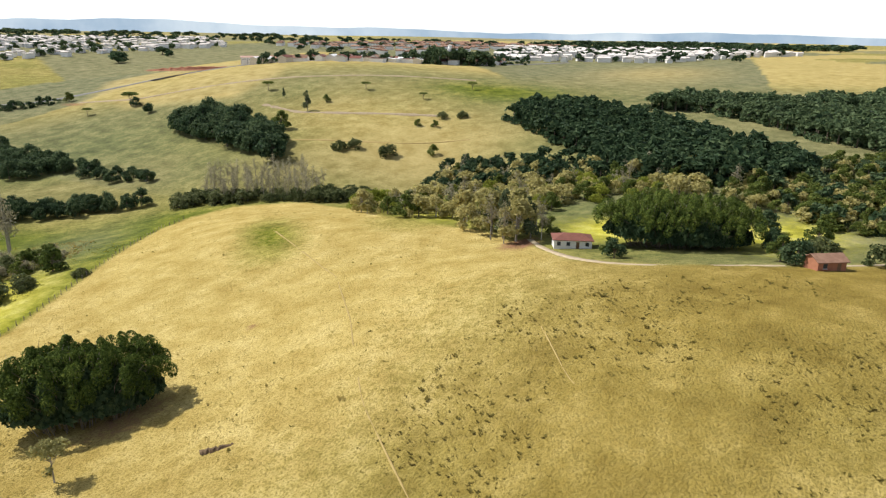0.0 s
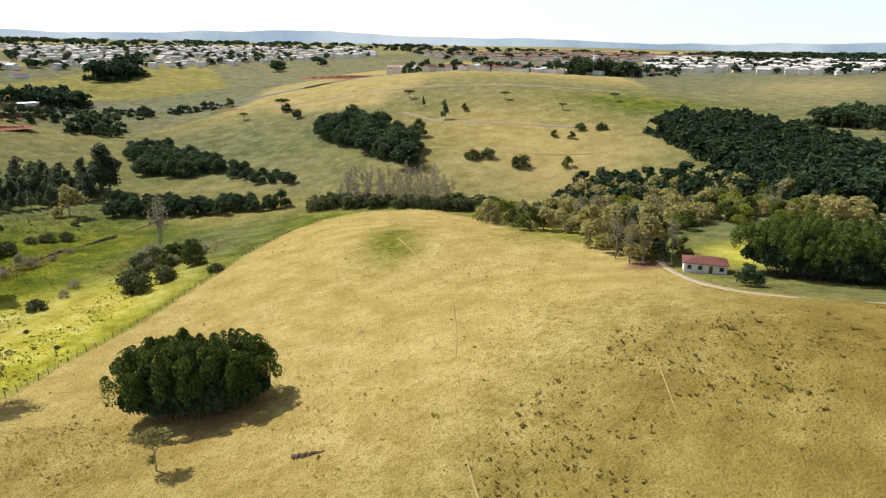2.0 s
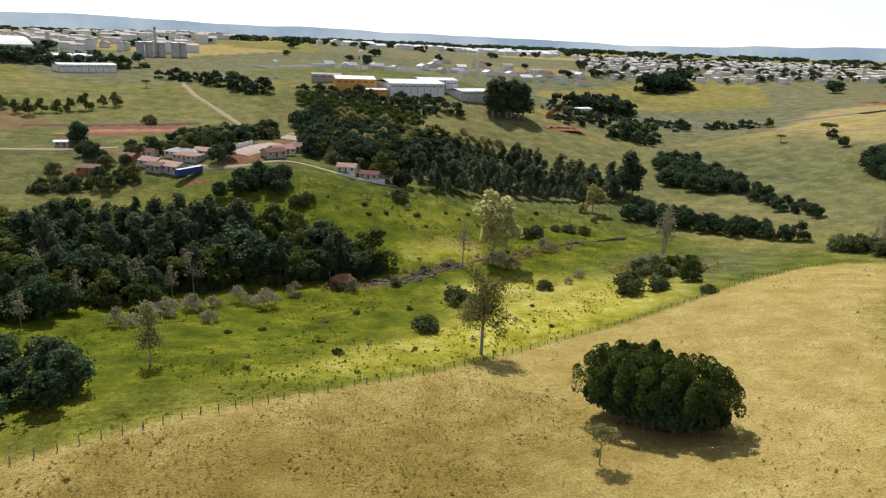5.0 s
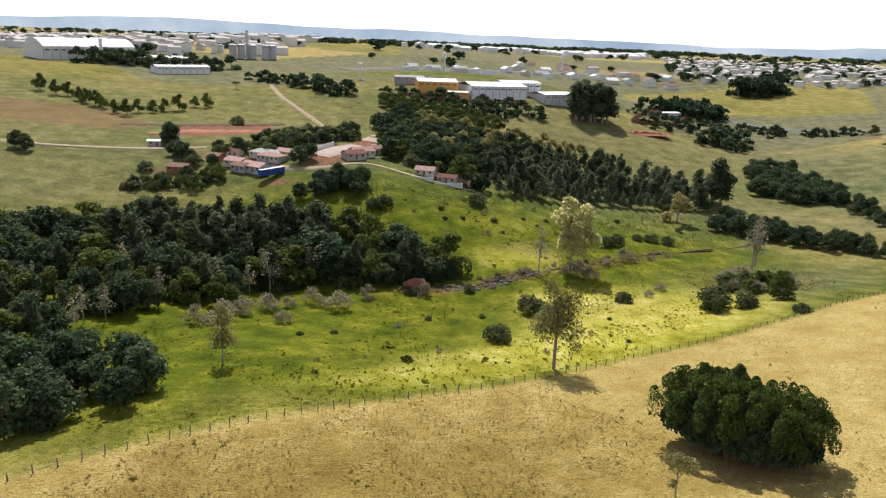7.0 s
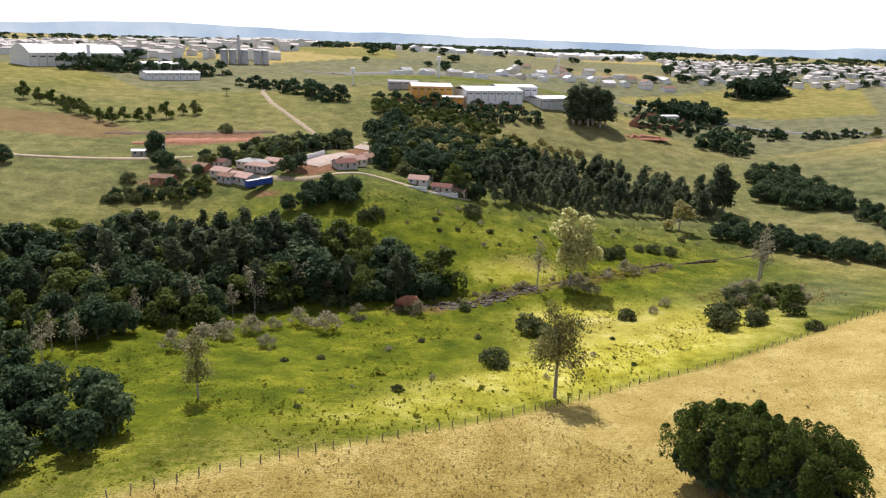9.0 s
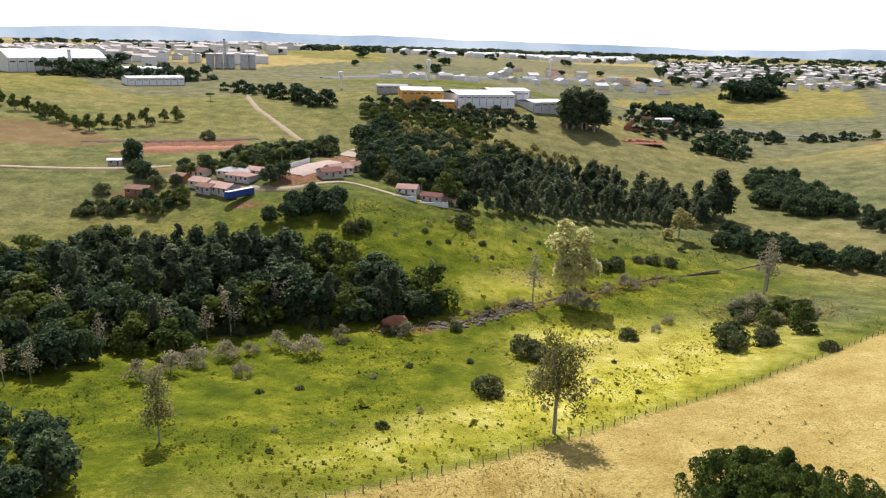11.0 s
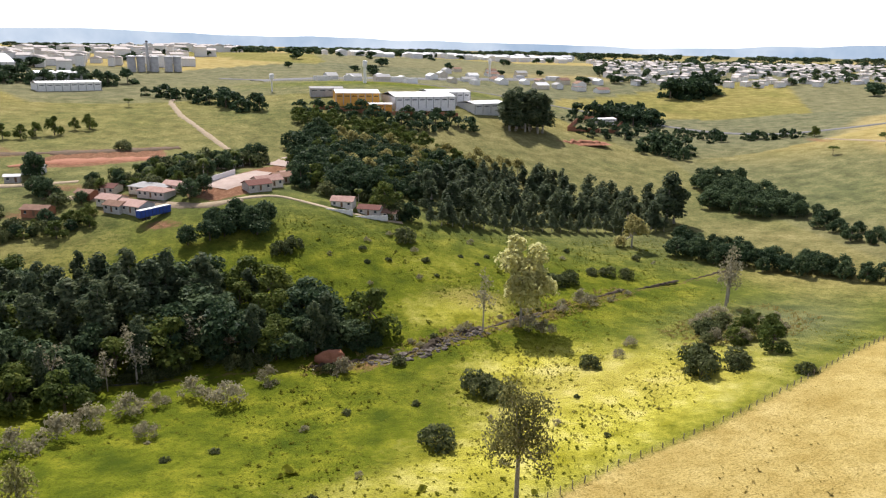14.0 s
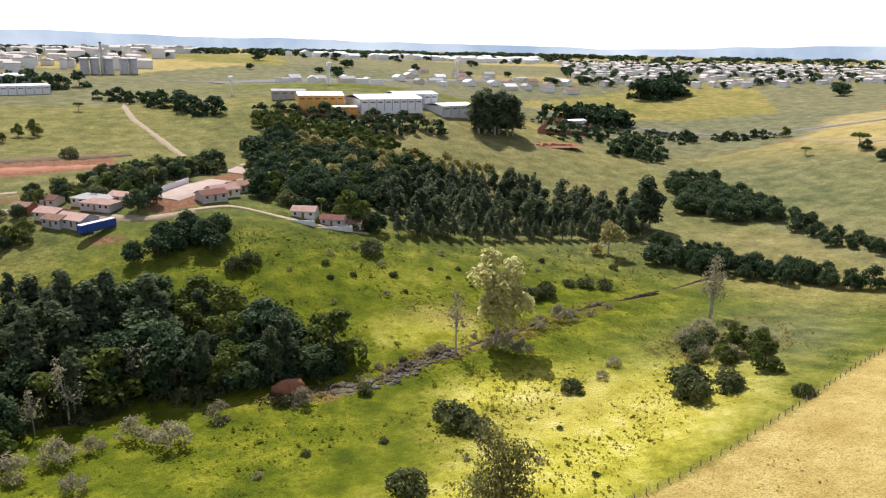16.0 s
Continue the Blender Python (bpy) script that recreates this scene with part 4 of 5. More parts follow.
for x, y, h, kind in ((200, 166, 9, "olive_tree"), (206, 170, 9, "olive_tree"), (213, 176, 9, "lime_tree"), (222, 182, 9, "lime_tree"), (229, 180, 9, "lime_tree"), (240, 184, 8, "lime_tree"), (236, 176, 9, "olive_tree"), (196, 160, 6, "olive_tree"), (175, 88, 14, "olive_tree"), (181, 86, 13, "eucalyptus_tree"), (185, 92, 15, "olive_tree"), (178, 94, 15, "eucalyptus_tree"), (171, 90, 13, "thin_tree"), (174, 96, 15, "thin_tree"), (182, 100, 15, "olive_tree"), (190, 104, 14, "eucalyptus_tree"), (186, 112, 13, "olive_tree"), (180, 82, 12, "thin_tree"), (194, 90, 12, "thin_tree"), (188, 83, 7, "meadow_tree"), (192, 98, 10, "olive_tree"), (160, 53, 5.5, "broadleaf_tree"), (165, 56, 5, "meadow_tree"), (190, 20, 7, "broadleaf_tree"), (169, 12, 7.5, "broadleaf_tree"), (174, 16, 7, "meadow_tree"), (186, 8, 6, "bush"), (200, 10, 8, "meadow_tree"), (215, 25, 8, "broadleaf_tree"), (178, -6, 6, "bush"), (190, 110, 8, "thin_tree"), (198, 118, 9, "olive_tree"), (200, 132, 9, "olive_tree"), (206, 146, 8, "olive_tree")):
    place(kind, "leafy tree near the farmhouse and valley edge", x, y, h, "farmyard trees")
for x, y, h, kind in ((350, 328, 13, "eucalyptus_tree"), (311, 314, 12, "meadow_tree"), (379, 392, 7, "flat_tree"), (411, 326, 6, "flat_tree"), (412, 277, 5, "flat_tree"), (461, 266, 6, "flat_tree"), (361, 235, 5, "meadow_tree"), (357, 245, 5, "meadow_tree"), (308, 232, 7, "bush"), (305, 253, 6, "bush"), (298, 258, 6, "bush"), (337, 576, 9, "meadow_tree"), (332, 489, 10, "flat_tree"), (320, 452, 8, "broadleaf_tree"), (305, 181, 12, "thin_tree"), (369, 367, 7, "eucalyptus_tree"), (323, 212, 7, "meadow_tree"), (306, 504, 6, "flat_tree"), (330, 480, 8, "broadleaf_tree"), (372, 330, 6, "meadow_tree"), (386, 230, 5, "bush"), (378, 240, 5, "bush"), (124, 277, 22, "thin_tree")):
    place(kind, "lone tree on the open hillside pasture", x, y, h, "hillside trees")

# ---------------------------------------------------------------- trees of the far rise and the village
for x, y, h in ((-278, 496, 9), (-262, 486, 8), (-255, 488, 8), (-242, 476, 7), (-225, 463, 8), (-218, 458, 7), (-197, 444, 8), (-195, 456, 7), (-188, 461, 7), (-184, 470, 7), (-177, 477, 9), (-172, 493, 6), (-165, 497, 8), (-206, 448, 7), (-234, 470, 8)):
    place("meadow_tree", "small tree in a row along the green rise", x, y, h * 1.3, "row of trees on the rise", wide=0.85)
for x, y, h, kind in ((-170, 584, 6, "flat_tree"), (-149, 385, 11, "broadleaf_tree"), (-146, 380, 12, "broadleaf_tree"), (-131, 351, 9, "broadleaf_tree"), (-126, 346, 9, "broadleaf_tree"), (-136, 356, 8, "broadleaf_tree"), (-202, 342, 9, "broadleaf_tree"), (-208, 346, 9, "broadleaf_tree"), (-130, 447, 6, "bush"), (-108, 352, 7, "meadow_tree"), (-112, 340, 6, "broadleaf_tree"), (-104, 326, 6, "meadow_tree"), (-70, 338, 9, "broadleaf_tree"), (-66, 345, 9, "broadleaf_tree"), (-88, 366, 7, "meadow_tree"), (-80, 372, 8, "broadleaf_tree"), (-72, 380, 8, "broadleaf_tree"), (-66, 392, 9, "broadleaf_tree"), (-78, 392, 8, "meadow_tree"), (-84, 400, 8, "broadleaf_tree"), (-70, 406, 9, "broadleaf_tree"), (-60, 416, 11, "broadleaf_tree"), (-56, 424, 11, "broadleaf_tree"), (-92, 388, 8, "broadleaf_tree"), (-98, 376, 7, "broadleaf_tree"), (-30, 372, 8, "broadleaf_tree"), (-22, 366, 8, "meadow_tree"), (-16, 362, 8, "broadleaf_tree"), (-8, 366, 9, "broadleaf_tree"), (-34, 380, 9, "broadleaf_tree"), (-48, 316, 10, "broadleaf_tree"), (-42, 310, 10, "broadleaf_tree"), (-54, 308, 9, "broadleaf_tree"), (-38, 318, 8, "broadleaf_tree"), (12, 344, 8, "bush"), (18, 342, 9, "broadleaf_tree"), (-120, 338, 6, "bush"), (-140, 330, 5, "bush"), (-100, 395, 7, "broadleaf_tree"), (-62, 300, 8, "broadleaf_tree"), (-26, 300, 5, "bush"), (-30, 296, 5, "bush"), (14, 318, 6, "bush")):
    place(kind, "leafy dark tree among the village houses", x, y, h, "village trees")
for k, (x, y) in enumerate(((-90, 372), (-84, 380), (-76, 386), (-70, 396), (-64, 402), (-58, 408), (-92, 360), (-72, 372), (-62, 388), (-30, 388), (-26, 378))):
    place("palm_tree", "tall village palm with arching fronds", x, y, 8 + 2 * math.sin(k * 2.1), "village palms")
wood("village trees", "leafy dark tree among the village houses", [(-112, 362), (-84, 362), (-66, 396), (-54, 420), (-60, 432), (-84, 412), (-112, 378)], 46, 4.0, ("broadleaf_tree", "meadow_tree", "bush", "palm_tree"), (4, 9), 161)
wood("village trees", "leafy dark tree below the village houses", [(-132, 318), (-104, 322), (-98, 318), (-104, 308), (-140, 306)], 20, 3.5, ("broadleaf_tree", "meadow_tree", "bush"), (3, 7), 162)
wood("village trees", "leafy dark tree beside the village street", [(-118, 356), (-98, 350), (-70, 352), (-66, 366), (-96, 372), (-120, 368)], 18, 4, ("broadleaf_tree", "meadow_tree", "bush"), (3, 7), 168)
wood("village trees", "leafy tree between the yard and the valley wood", [(-36, 362), (-14, 352), (8, 352), (10, 360), (-28, 386)], 16, 4, ("broadleaf_tree", "palm_tree", "bush"), (4, 8), 169)
wood("village trees", "leafy dark tree on the slope below the yard", [(-62, 312), (-40, 322), (-36, 308), (-58, 298)], 8, 5, "broadleaf_tree", (6, 10), 163)
wood("", "olive and green trees on the slope below the works", [(-52, 540), (10, 522), (44, 482), (63, 462), (15, 468), (-33, 498)], 46, 6.5, "meadow_tree", (8, 12), 164, far=True)
wood("creek shrubs", "shrub on the creek bank", [(-14, 224), (8, 229), (28, 243), (60, 262), (96, 287), (90, 294), (56, 270), (24, 251), (4, 237)], 22, 3.5, ("bush", "leafless_shrub", "leafless_shrub"), (1.5, 3.2), 165)
wood("", "dark hedge along the plateau road", [(150, 640), (180, 650), (260, 640), (330, 575), (338, 585), (265, 652), (180, 662)], 60, 4, "far_tree", (3, 6), 166, far=True)
for k, (x, y) in enumerate(((-58, 118), (-57, 127), (-62, 133), (-67, 141), (-70, 124), (-74, 112), (-66, 112), (-76, 134), (-84, 146))):
    place("broadleaf_tree", "dark leafy tree at the shaded edge of the meadow", x, y, 9 + 1.5 * math.sin(k), "trees of the near wood")
wood("trees of the near wood", "dark tree in the wood beside the meadow", [(-100, 146), (-88, 160), (-84, 183), (-66, 203), (-64, 210), (-92, 208), (-120, 180)], 34, 4.6, ("broadleaf_tree", "meadow_tree", "thin_tree", "eucalyptus_tree"), (8, 13), 171)
wood("meadow thicket", "shrub in the thicket of the upper meadow", [(90, 232), (128, 238), (134, 258), (118, 266), (98, 252)], 24, 3.6, ("bush", "leafless_shrub", "leafless_shrub", "meadow_tree"), (2.2, 5.5), 172)
wood("meadow shrubs", "low shrub scattered over the green slope", [(-40, 300), (0, 262), (30, 262), (80, 300), (130, 335), (60, 335), (0, 322)], 26, 7, ("bush", "leafless_shrub"), (1.2, 2.6), 173)
wood("meadow shrubs", "low shrub scattered over the meadow", [(-50, 130), (20, 160), (60, 182), (50, 220), (0, 215), (-45, 190)], 16, 9, ("bush", "leafless_shrub"), (0.9, 2.0), 174)

# ---------------------------------------------------------------- tracks, yards and the creek
ribbon("road_farm_track", [(196, 100), (188, 92), (170, 78), (156, 63), (150, 50), (151, 38), (160, 24), (172, 6), (190, -16)], 2.3, DIRT, "pale dirt track past the farmhouse", seed=2)
ribbon("road_village_lane", [(-150, 625), (-147, 605), (-126, 549), (-96, 492), (-72, 446), (-58, 415)], 4.2, DIRT, "pale dirt lane down the rise to the village", 0.3, seed=3)
ribbon("road_village_front", [(-52, 338), (-38, 346), (-16, 338), (2, 336), (14, 338)], 2.4, DIRT, "dirt lane before the roadside cottages", 0.2, seed=4)
ribbon("road_west_track", [(-330, 345), (-260, 352), (-200, 356), (-150, 366), (-125, 372)], 4.0, DIRT, "dirt track across the green rise", 0.25, seed=5)
ribbon("road_village_street", [(-130, 350), (-104, 344), (-84, 334), (-62, 330), (-50, 338)], 5.5, DIRT, "earth street between the village houses", 0.25, seed=6)
ribbon("road_highway", [(-150, 800), (-60, 770), (60, 760), (200, 735), (260, 690), (330, 612), (420, 560), (520, 470), (640, 400), (800, 330)], 7.5, ASPHALT, "grey asphalt road across the plateau", 0.5, 6, 0.03, 7)
ribbon("road_paved_strip", [(-110, 770), (-72, 806), (2, 876), (73, 929), (151, 975), (228, 1000)], 26, ASPHALT, "wide grey paved strip across the plateau", 0.6, 8, 0.03, 31)
ribbon("road_red_cut", [(-166, 398), (-150, 412), (-128, 420), (-106, 428)], 10, RED_EARTH, "red bare earth of a levelled plot", 0.3, 3, 0.4, 8, "bare earth")
ribbon("road_dark_cut", [(-190, 418), (-160, 432), (-128, 446), (-104, 458)], 8, DARK_EARTH, "dark earth cut across the rise", 0.2, 3, 0.35, 9)
ribbon("yard_lot", [(-64, 352), (-54, 372), (-47, 392)], 17, PALE_YARD, "bare pinkish yard between the village houses", 0.25, 3, 0.05, 10, "yard")
ribbon("yard_upper_lot", [(-46, 418), (-40, 445)], 16, PALE_YARD, "bare pinkish earth above the village", 0.25, 3, 0.05, 11, "yard")
ribbon("road_hill_track", [(352, 370), (345, 330), (356, 300), (372, 268), (384, 240)], 4.0, DIRT, "pale earth track along the hillside", 0.25, 4, 0.3, 21)
ribbon("road_hill_cut", [(292, 300), (312, 262), (330, 232), (352, 205)], 1.6, TRAIL, "narrow pale cattle track along the hillside", 0.2, 4, 0.3, 22)
ribbon("road_plateau_lane", [(335, 560), (345, 500), (385, 445), (430, 380), (470, 330), (500, 285)], 3.6, DIRT, "pale lane over the hill", 0.3, 4, 0.15, 23)
ribbon("path_cattle_trail", [(158, 170), (128, 118), (103, 93), (88, 80), (74, 67), (62, 52), (48, 34), (30, 10)], 0.32, TRAIL, "narrow pale cattle trail through dry grass", 0.03, 2, 0.3, 12, "path")
ribbon("path_field_trail", [(104, 48), (88, 36), (80, 26), (74, 14)], 0.18, TRAIL, "narrow pale cattle trail through dry grass", 0.03, 2, 0.3, 13, "path")
ribbon("water_creek", CREEK[:9], 1.2, WATER, "shallow dark creek among stones", 0.06, 2, 0.25, 14, "creek")


def stones(name, line, count, size, seed):
    rng = np.random.default_rng(seed)
    base = bmesh.new()
    bmesh.ops.create_icosphere(base, subdivisions=1, radius=1)
    shape = np.array([v.co[:] for v in base.verts])
    tris = [[v.index for v in f.verts] for f in base.faces]
    base.free()
    pieces = []
    for _ in range(count):
        k = rng.integers(len(line) - 1)
        p = np.array(line[k]) + (np.array(line[k + 1]) - np.array(line[k])) * rng.random() + rng.normal(0, 1.7, 2)
        s = size * rng.lognormal(0, 0.45)
        v = shape * (1 + rng.normal(0, 0.16, (len(shape), 1))) * (s, s * rng.uniform(0.6, 1), s * rng.uniform(0.4, 0.7))
        pieces.append((v + (p[0], p[1], gz(*p) + s * 0.15), tris))
    tagged(new(name, mesh(name, *joined(pieces), STONE)), "grey-brown stones in the creek bed", "stones", kind="stuff")


stones("creek_stones", CREEK[3:8], 260, 0.45, 71)
mound = bmesh.new()
bmesh.ops.create_icosphere(mound, subdivisions=4, radius=1)
for v in mound.verts:
    k = 1 + 0.22 * noise.noise(v.co * 1.6) + 0.09 * noise.noise(v.co * 5)
    v.co = Vector((v.co.x * 4.2 * k, v.co.y * 2.4 * k, v.co.z * 2.6 * k))
bank = tagged(new("earth_bank", bm_mesh("earth_bank", mound, RED_EARTH, True)), "reddish eroded earth bank above the creek", "bank")
bank.matrix_basis = pose(-9, 233, gz(-9, 233) + 0.6, 0, 0, 10)


def eroded_bank(x, y, long, high, turn, label, mat=RED_EARTH):
    """A ragged scar of bare earth: a broken lip with slumped soil before it."""
    bm = bmesh.new()
    n = 34
    rows = []
    for k in range(n + 1):
        u = (k / n - 0.5) * long
        taper = math.sin(math.pi * k / n) ** 0.6
        j = noise.noise(Vector((u * 1.3 / high, x, y)))
        f = noise.noise(Vector((u * 3.1 / high, y, x)))
        lip = high * taper * (0.75 + 0.45 * j)
        rows.append([bm.verts.new((u, d * high + j * high * 0.9, z)) for d, z in ((-0.9 + 0.5 * f, -0.25), (-0.2 + 0.3 * f, lip * 0.35), (0.1, lip * (0.8 + 0.2 * f)), (0.7 + 0.3 * f, lip), (2.4 + f, -0.25))])
    for a, b in zip(rows, rows[1:]):
        for i in range(4):
            bm.faces.new((a[i], b[i], b[i + 1], a[i + 1]))
    ob = tagged(new("eroded_bank", bm_mesh("eroded_bank", bm, mat)), label, "bank")
    ob.matrix_basis = pose(x, y, gz(x, y), 0, 0, turn)


eroded_bank(57, 83, 7, 0.5, -35, "short eroded earth scar in the pasture", DARK_EARTH)
eroded_bank(150, 560, 46, 4, 8, "red eroded bank below the road")
eroded_bank(455, 545, 110, 4, -20, "dark eroded bank in the ripe hillside")

# creek banks, in a darker earth than the other banks
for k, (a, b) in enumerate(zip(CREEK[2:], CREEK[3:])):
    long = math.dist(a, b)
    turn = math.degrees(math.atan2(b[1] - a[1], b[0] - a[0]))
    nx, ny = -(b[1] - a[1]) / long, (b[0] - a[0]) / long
    eroded_bank((a[0] + b[0]) / 2 + nx * 1.2, (a[1] + b[1]) / 2 + ny * 1.2, long * 1.1, 1.1 + 0.3 * math.sin(k * 2.3) if k < 6 else 0.55, turn, "very dark earth bank of the creek", CREEK_EARTH)

# ---------------------------------------------------------------- the fence
fence = thing("fence", "weathered wooden post and wire fence along the meadow", "fence")
post_mesh = boxed("post", POST_WOOD, (-0.09, 0.09, -0.09, 0.09, -0.4, 1.45), bevel=0.025)
legs = []
for a, b in zip(FENCE_LINE, FENCE_LINE[1:]):
    n = max(1, round(math.dist(a, b) / 3.3))
    legs += [(a[0] + (b[0] - a[0]) * k / n, a[1] + (b[1] - a[1]) * k / n) for k in range(n)]
rng = random.Random(5)
for x, y in legs:
    post = part("post", post_mesh, fence)
    post.matrix_basis = pose(x, y, gz(x, y), rng.uniform(-5, 5), rng.uniform(-5, 5), rng.uniform(0, 90)) @ Matrix.Diagonal((1, 1, rng.uniform(0.85, 1.15), 1))
for high in (0.5, 0.9, 1.3):
    part("wire", mesh("wire", *tube([(x, y, gz(x, y) + high) for x, y in legs], [0.012] * len(legs), 4), STEEL), fence)


# ---------------------------------------------------------------- houses
def gable(bm, w, d, h, rise, over=0.5, thick=0.16):
    """A pitched roof of real thickness, its ridge along x."""
    x, y = w / 2 + over, d / 2 + over
    drop = rise * over / (d / 2)
    profile = [(-y, h - drop), (0, h + rise), (y, h - drop), (y, h - drop + thick), (0, h + rise + thick * 1.3), (-y, h - drop + thick)]
    ends = [[bm.verts.new((sx * x, py, pz)) for py, pz in profile] for sx in (-1, 1)]
    for k in range(6):
        j = (k + 1) % 6
        bm.faces.new((ends[0][k], ends[0][j], ends[1][j], ends[1][k]))
    for e, flip in ((ends[0], True), (ends[1], False)):
        for quad in ((0, 1, 4, 5), (1, 2, 3, 4)):
            bm.faces.new([e[k] for k in (quad[::-1] if flip else quad)])


def hip(bm, w, d, h, rise, over=0.5, thick=0.16):
    """A hipped roof with eaves of real thickness."""
    x, y, r = w / 2 + over, d / 2 + over, max(0.05, (w - d) / 2)
    low = [bm.verts.new((sx * x, sy * y, h - 0.15)) for sx, sy in ((-1, -1), (1, -1), (1, 1), (-1, 1))]
    eave = [bm.verts.new((v.co.x, v.co.y, v.co.z + thick)) for v in low]
    ridge = [bm.verts.new((sx * r, 0, h + rise)) for sx in (-1, 1)]
    bm.faces.new(low[::-1])
    for k in range(4):
        bm.faces.new((low[k], low[(k + 1) % 4], eave[(k + 1) % 4], eave[k]))
    bm.faces.new((eave[0], eave[1], ridge[1], ridge[0]))
    bm.faces.new((eave[2], eave[3], ridge[0], ridge[1]))
    bm.faces.new((eave[1], eave[2], ridge[1]))
    bm.faces.new((eave[3], eave[0], ridge[0]))


def house(name, label, x, y, turn, w, d, h, wall_mat, roof_mat, shape="gable", rise=None, doors=1, group="", category="house", sink=0.5, openings=True):
    """A house: walls, roof, windows with sills and doors."""
    rise = rise if rise is not None else d * 0.24
    root = thing(name, label, category, group)
    bm = bmesh.new()
    box(bm, -w / 2, w / 2, -d / 2, d / 2, -1.5, h)
    if shape == "gable":
        for sx in (-1, 1):
            a, b, c = (bm.verts.new((sx * w / 2, yy, zz)) for yy, zz in ((-d / 2, h), (d / 2, h), (0, h + rise)))
            bm.faces.new((a, b, c))
    part("wall", bm_mesh("wall", bm, wall_mat), root)
    bm = bmesh.new()
    if shape == "gable":
        gable(bm, w, d, h, rise)
    elif shape == "hip":
        hip(bm, w, d, h, rise)
    else:
        box(bm, -w / 2 - 0.15, w / 2 + 0.15, -d / 2 - 0.15, d / 2 + 0.15, h, h + 0.35, bevel=0.05)
    part("roof", bm_mesh("roof", bm, roof_mat), root)
    if openings:
        n = max(2, int(w / 2.6))
        for side in (-1, 1):
            for k in range(n):
                u = -w / 2 + w * (k + 0.5) / n
                yy = side * (d / 2 + 0.03)
                if side < 0 and k == n // 2 and doors:
                    part("door", boxed("door", DOOR_WOOD, (u - 0.45, u + 0.45, yy - 0.03, yy + 0.03, 0, 2.1)), root)
                else:
                    win = part("window", boxed("window", GLASS, (u - 0.5, u + 0.5, yy - 0.02, yy + 0.02, 1.0, 2.1)), root)
                    part("sill", boxed("sill", WHITEWASH, (u - 0.6, u + 0.6, yy - 0.08, yy + 0.08, 0.88, 0.98)), win)
    root.matrix_basis = pose(x, y, gz(x, y) + sink * 0.2, 0, 0, turn)
    return root


house("farmhouse", "white farmhouse with a hipped red tile roof beside the bamboo", 174, 70, -62, 10.5, 6.5, 2.7, WHITEWASH, ROOF_RED, "hip", 1.3)
house("brick_shed", "small brick farm shed with a worn tile roof", 167, 6, -50, 7, 5, 2.6, BRICK, ROOF_BROWN, "gable", 1.1)
for x, y, turn, w, d, roof, wall, label in (
    (-88, 349, -25, 15, 8, ROOF_GREY, CREAM, "long village house with a grey sheet roof"),
    (-84, 343, -25, 13, 7, ROOF_PINK, OLD_WHITEWASH, "village house with white walls and a brown tile roof"),
    (-88, 329, -30, 12, 8, ROOF_PINK, OLD_WHITEWASH, "village house with a bleached red tile roof above the parked trailer"),
    (-99, 337, -28, 10, 7, ROOF_PINK, CREAM, "low village house with a bleached tile roof"),
    (-95, 330, -28, 8, 6, ROOF_BROWN, OLD_WHITEWASH, "small village house with a brown tile roof"),
    (-46, 352, 35, 10, 7, ROOF_RED, OLD_WHITEWASH, "red-roofed house at the edge of the bare yard"),
    (-43, 360, 35, 11, 8, ROOF_PINK, CREAM, "pale-roofed house at the edge of the bare yard"),
    (-38, 371, 35, 9, 7, ROOF_BROWN, CREAM, "house with a brown tile roof behind the bare yard"),
    (-10, 345, -12, 9, 7, ROOF_PINK, OLD_WHITEWASH, "white roadside cottage with a bleached tile roof"),
    (1, 341, -18, 9, 6, ROOF_RED, OLD_WHITEWASH, "white roadside cottage with a red tile roof"),
    (9, 341, -18, 6, 5, ROOF_BROWN, CREAM, "small roadside cottage under the round tree"),
    (-74, 398, 20, 12, 7, ROOF_BROWN, CREAM, "village house half hidden by trees"),
    (-82, 408, 20, 10, 7, ROOF_GREY, OLD_WHITEWASH, "village house half hidden by trees"),
    (-96, 402, 15, 9, 6, ROOF_BROWN, CREAM, "village house half hidden by trees"),
    (-152, 372, 10, 6, 3, ROOF_WHITE, OLD_WHITEWASH, "low white shed beside the dirt track"),
    (-150, 388, 10, 9, 5, ROOF_GREY, CONCRETE, "grey concrete shed above the dirt track"),
    (-124, 330, -10, 10, 6, ROOF_BROWN, BRICK, "brown brick shed below the dirt track"),
    (-78, 350, -25, 9, 6, ROOF_PINK, CREAM, "small village house with a bleached tile roof"),
    (-36, 380, 35, 9, 6, ROOF_PINK, CREAM, "house with a bleached tile roof above the yard"),
    (-32, 392, 30, 8, 6, ROOF_RED, CREAM, "house with a red tile roof above the yard"),
    (-66, 408, 20, 9, 6, ROOF_PINK, OLD_WHITEWASH, "village house half hidden by trees"),
    (-88, 392, 15, 8, 6, ROOF_BROWN, OLD_WHITEWASH, "village house half hidden by trees"),
    (-112, 346, -20, 7, 5, ROOF_BROWN, BRICK, "small brick outbuilding among the trees"),
    (-105, 352, -20, 8, 6, ROOF_RED, CREAM, "small village house with a red tile roof"),
):
    house("village_house", label, x, y, turn, w, d, 2.6, wall, roof, "hip" if w > 12 else "gable", d * 0.19, 1, "village houses")


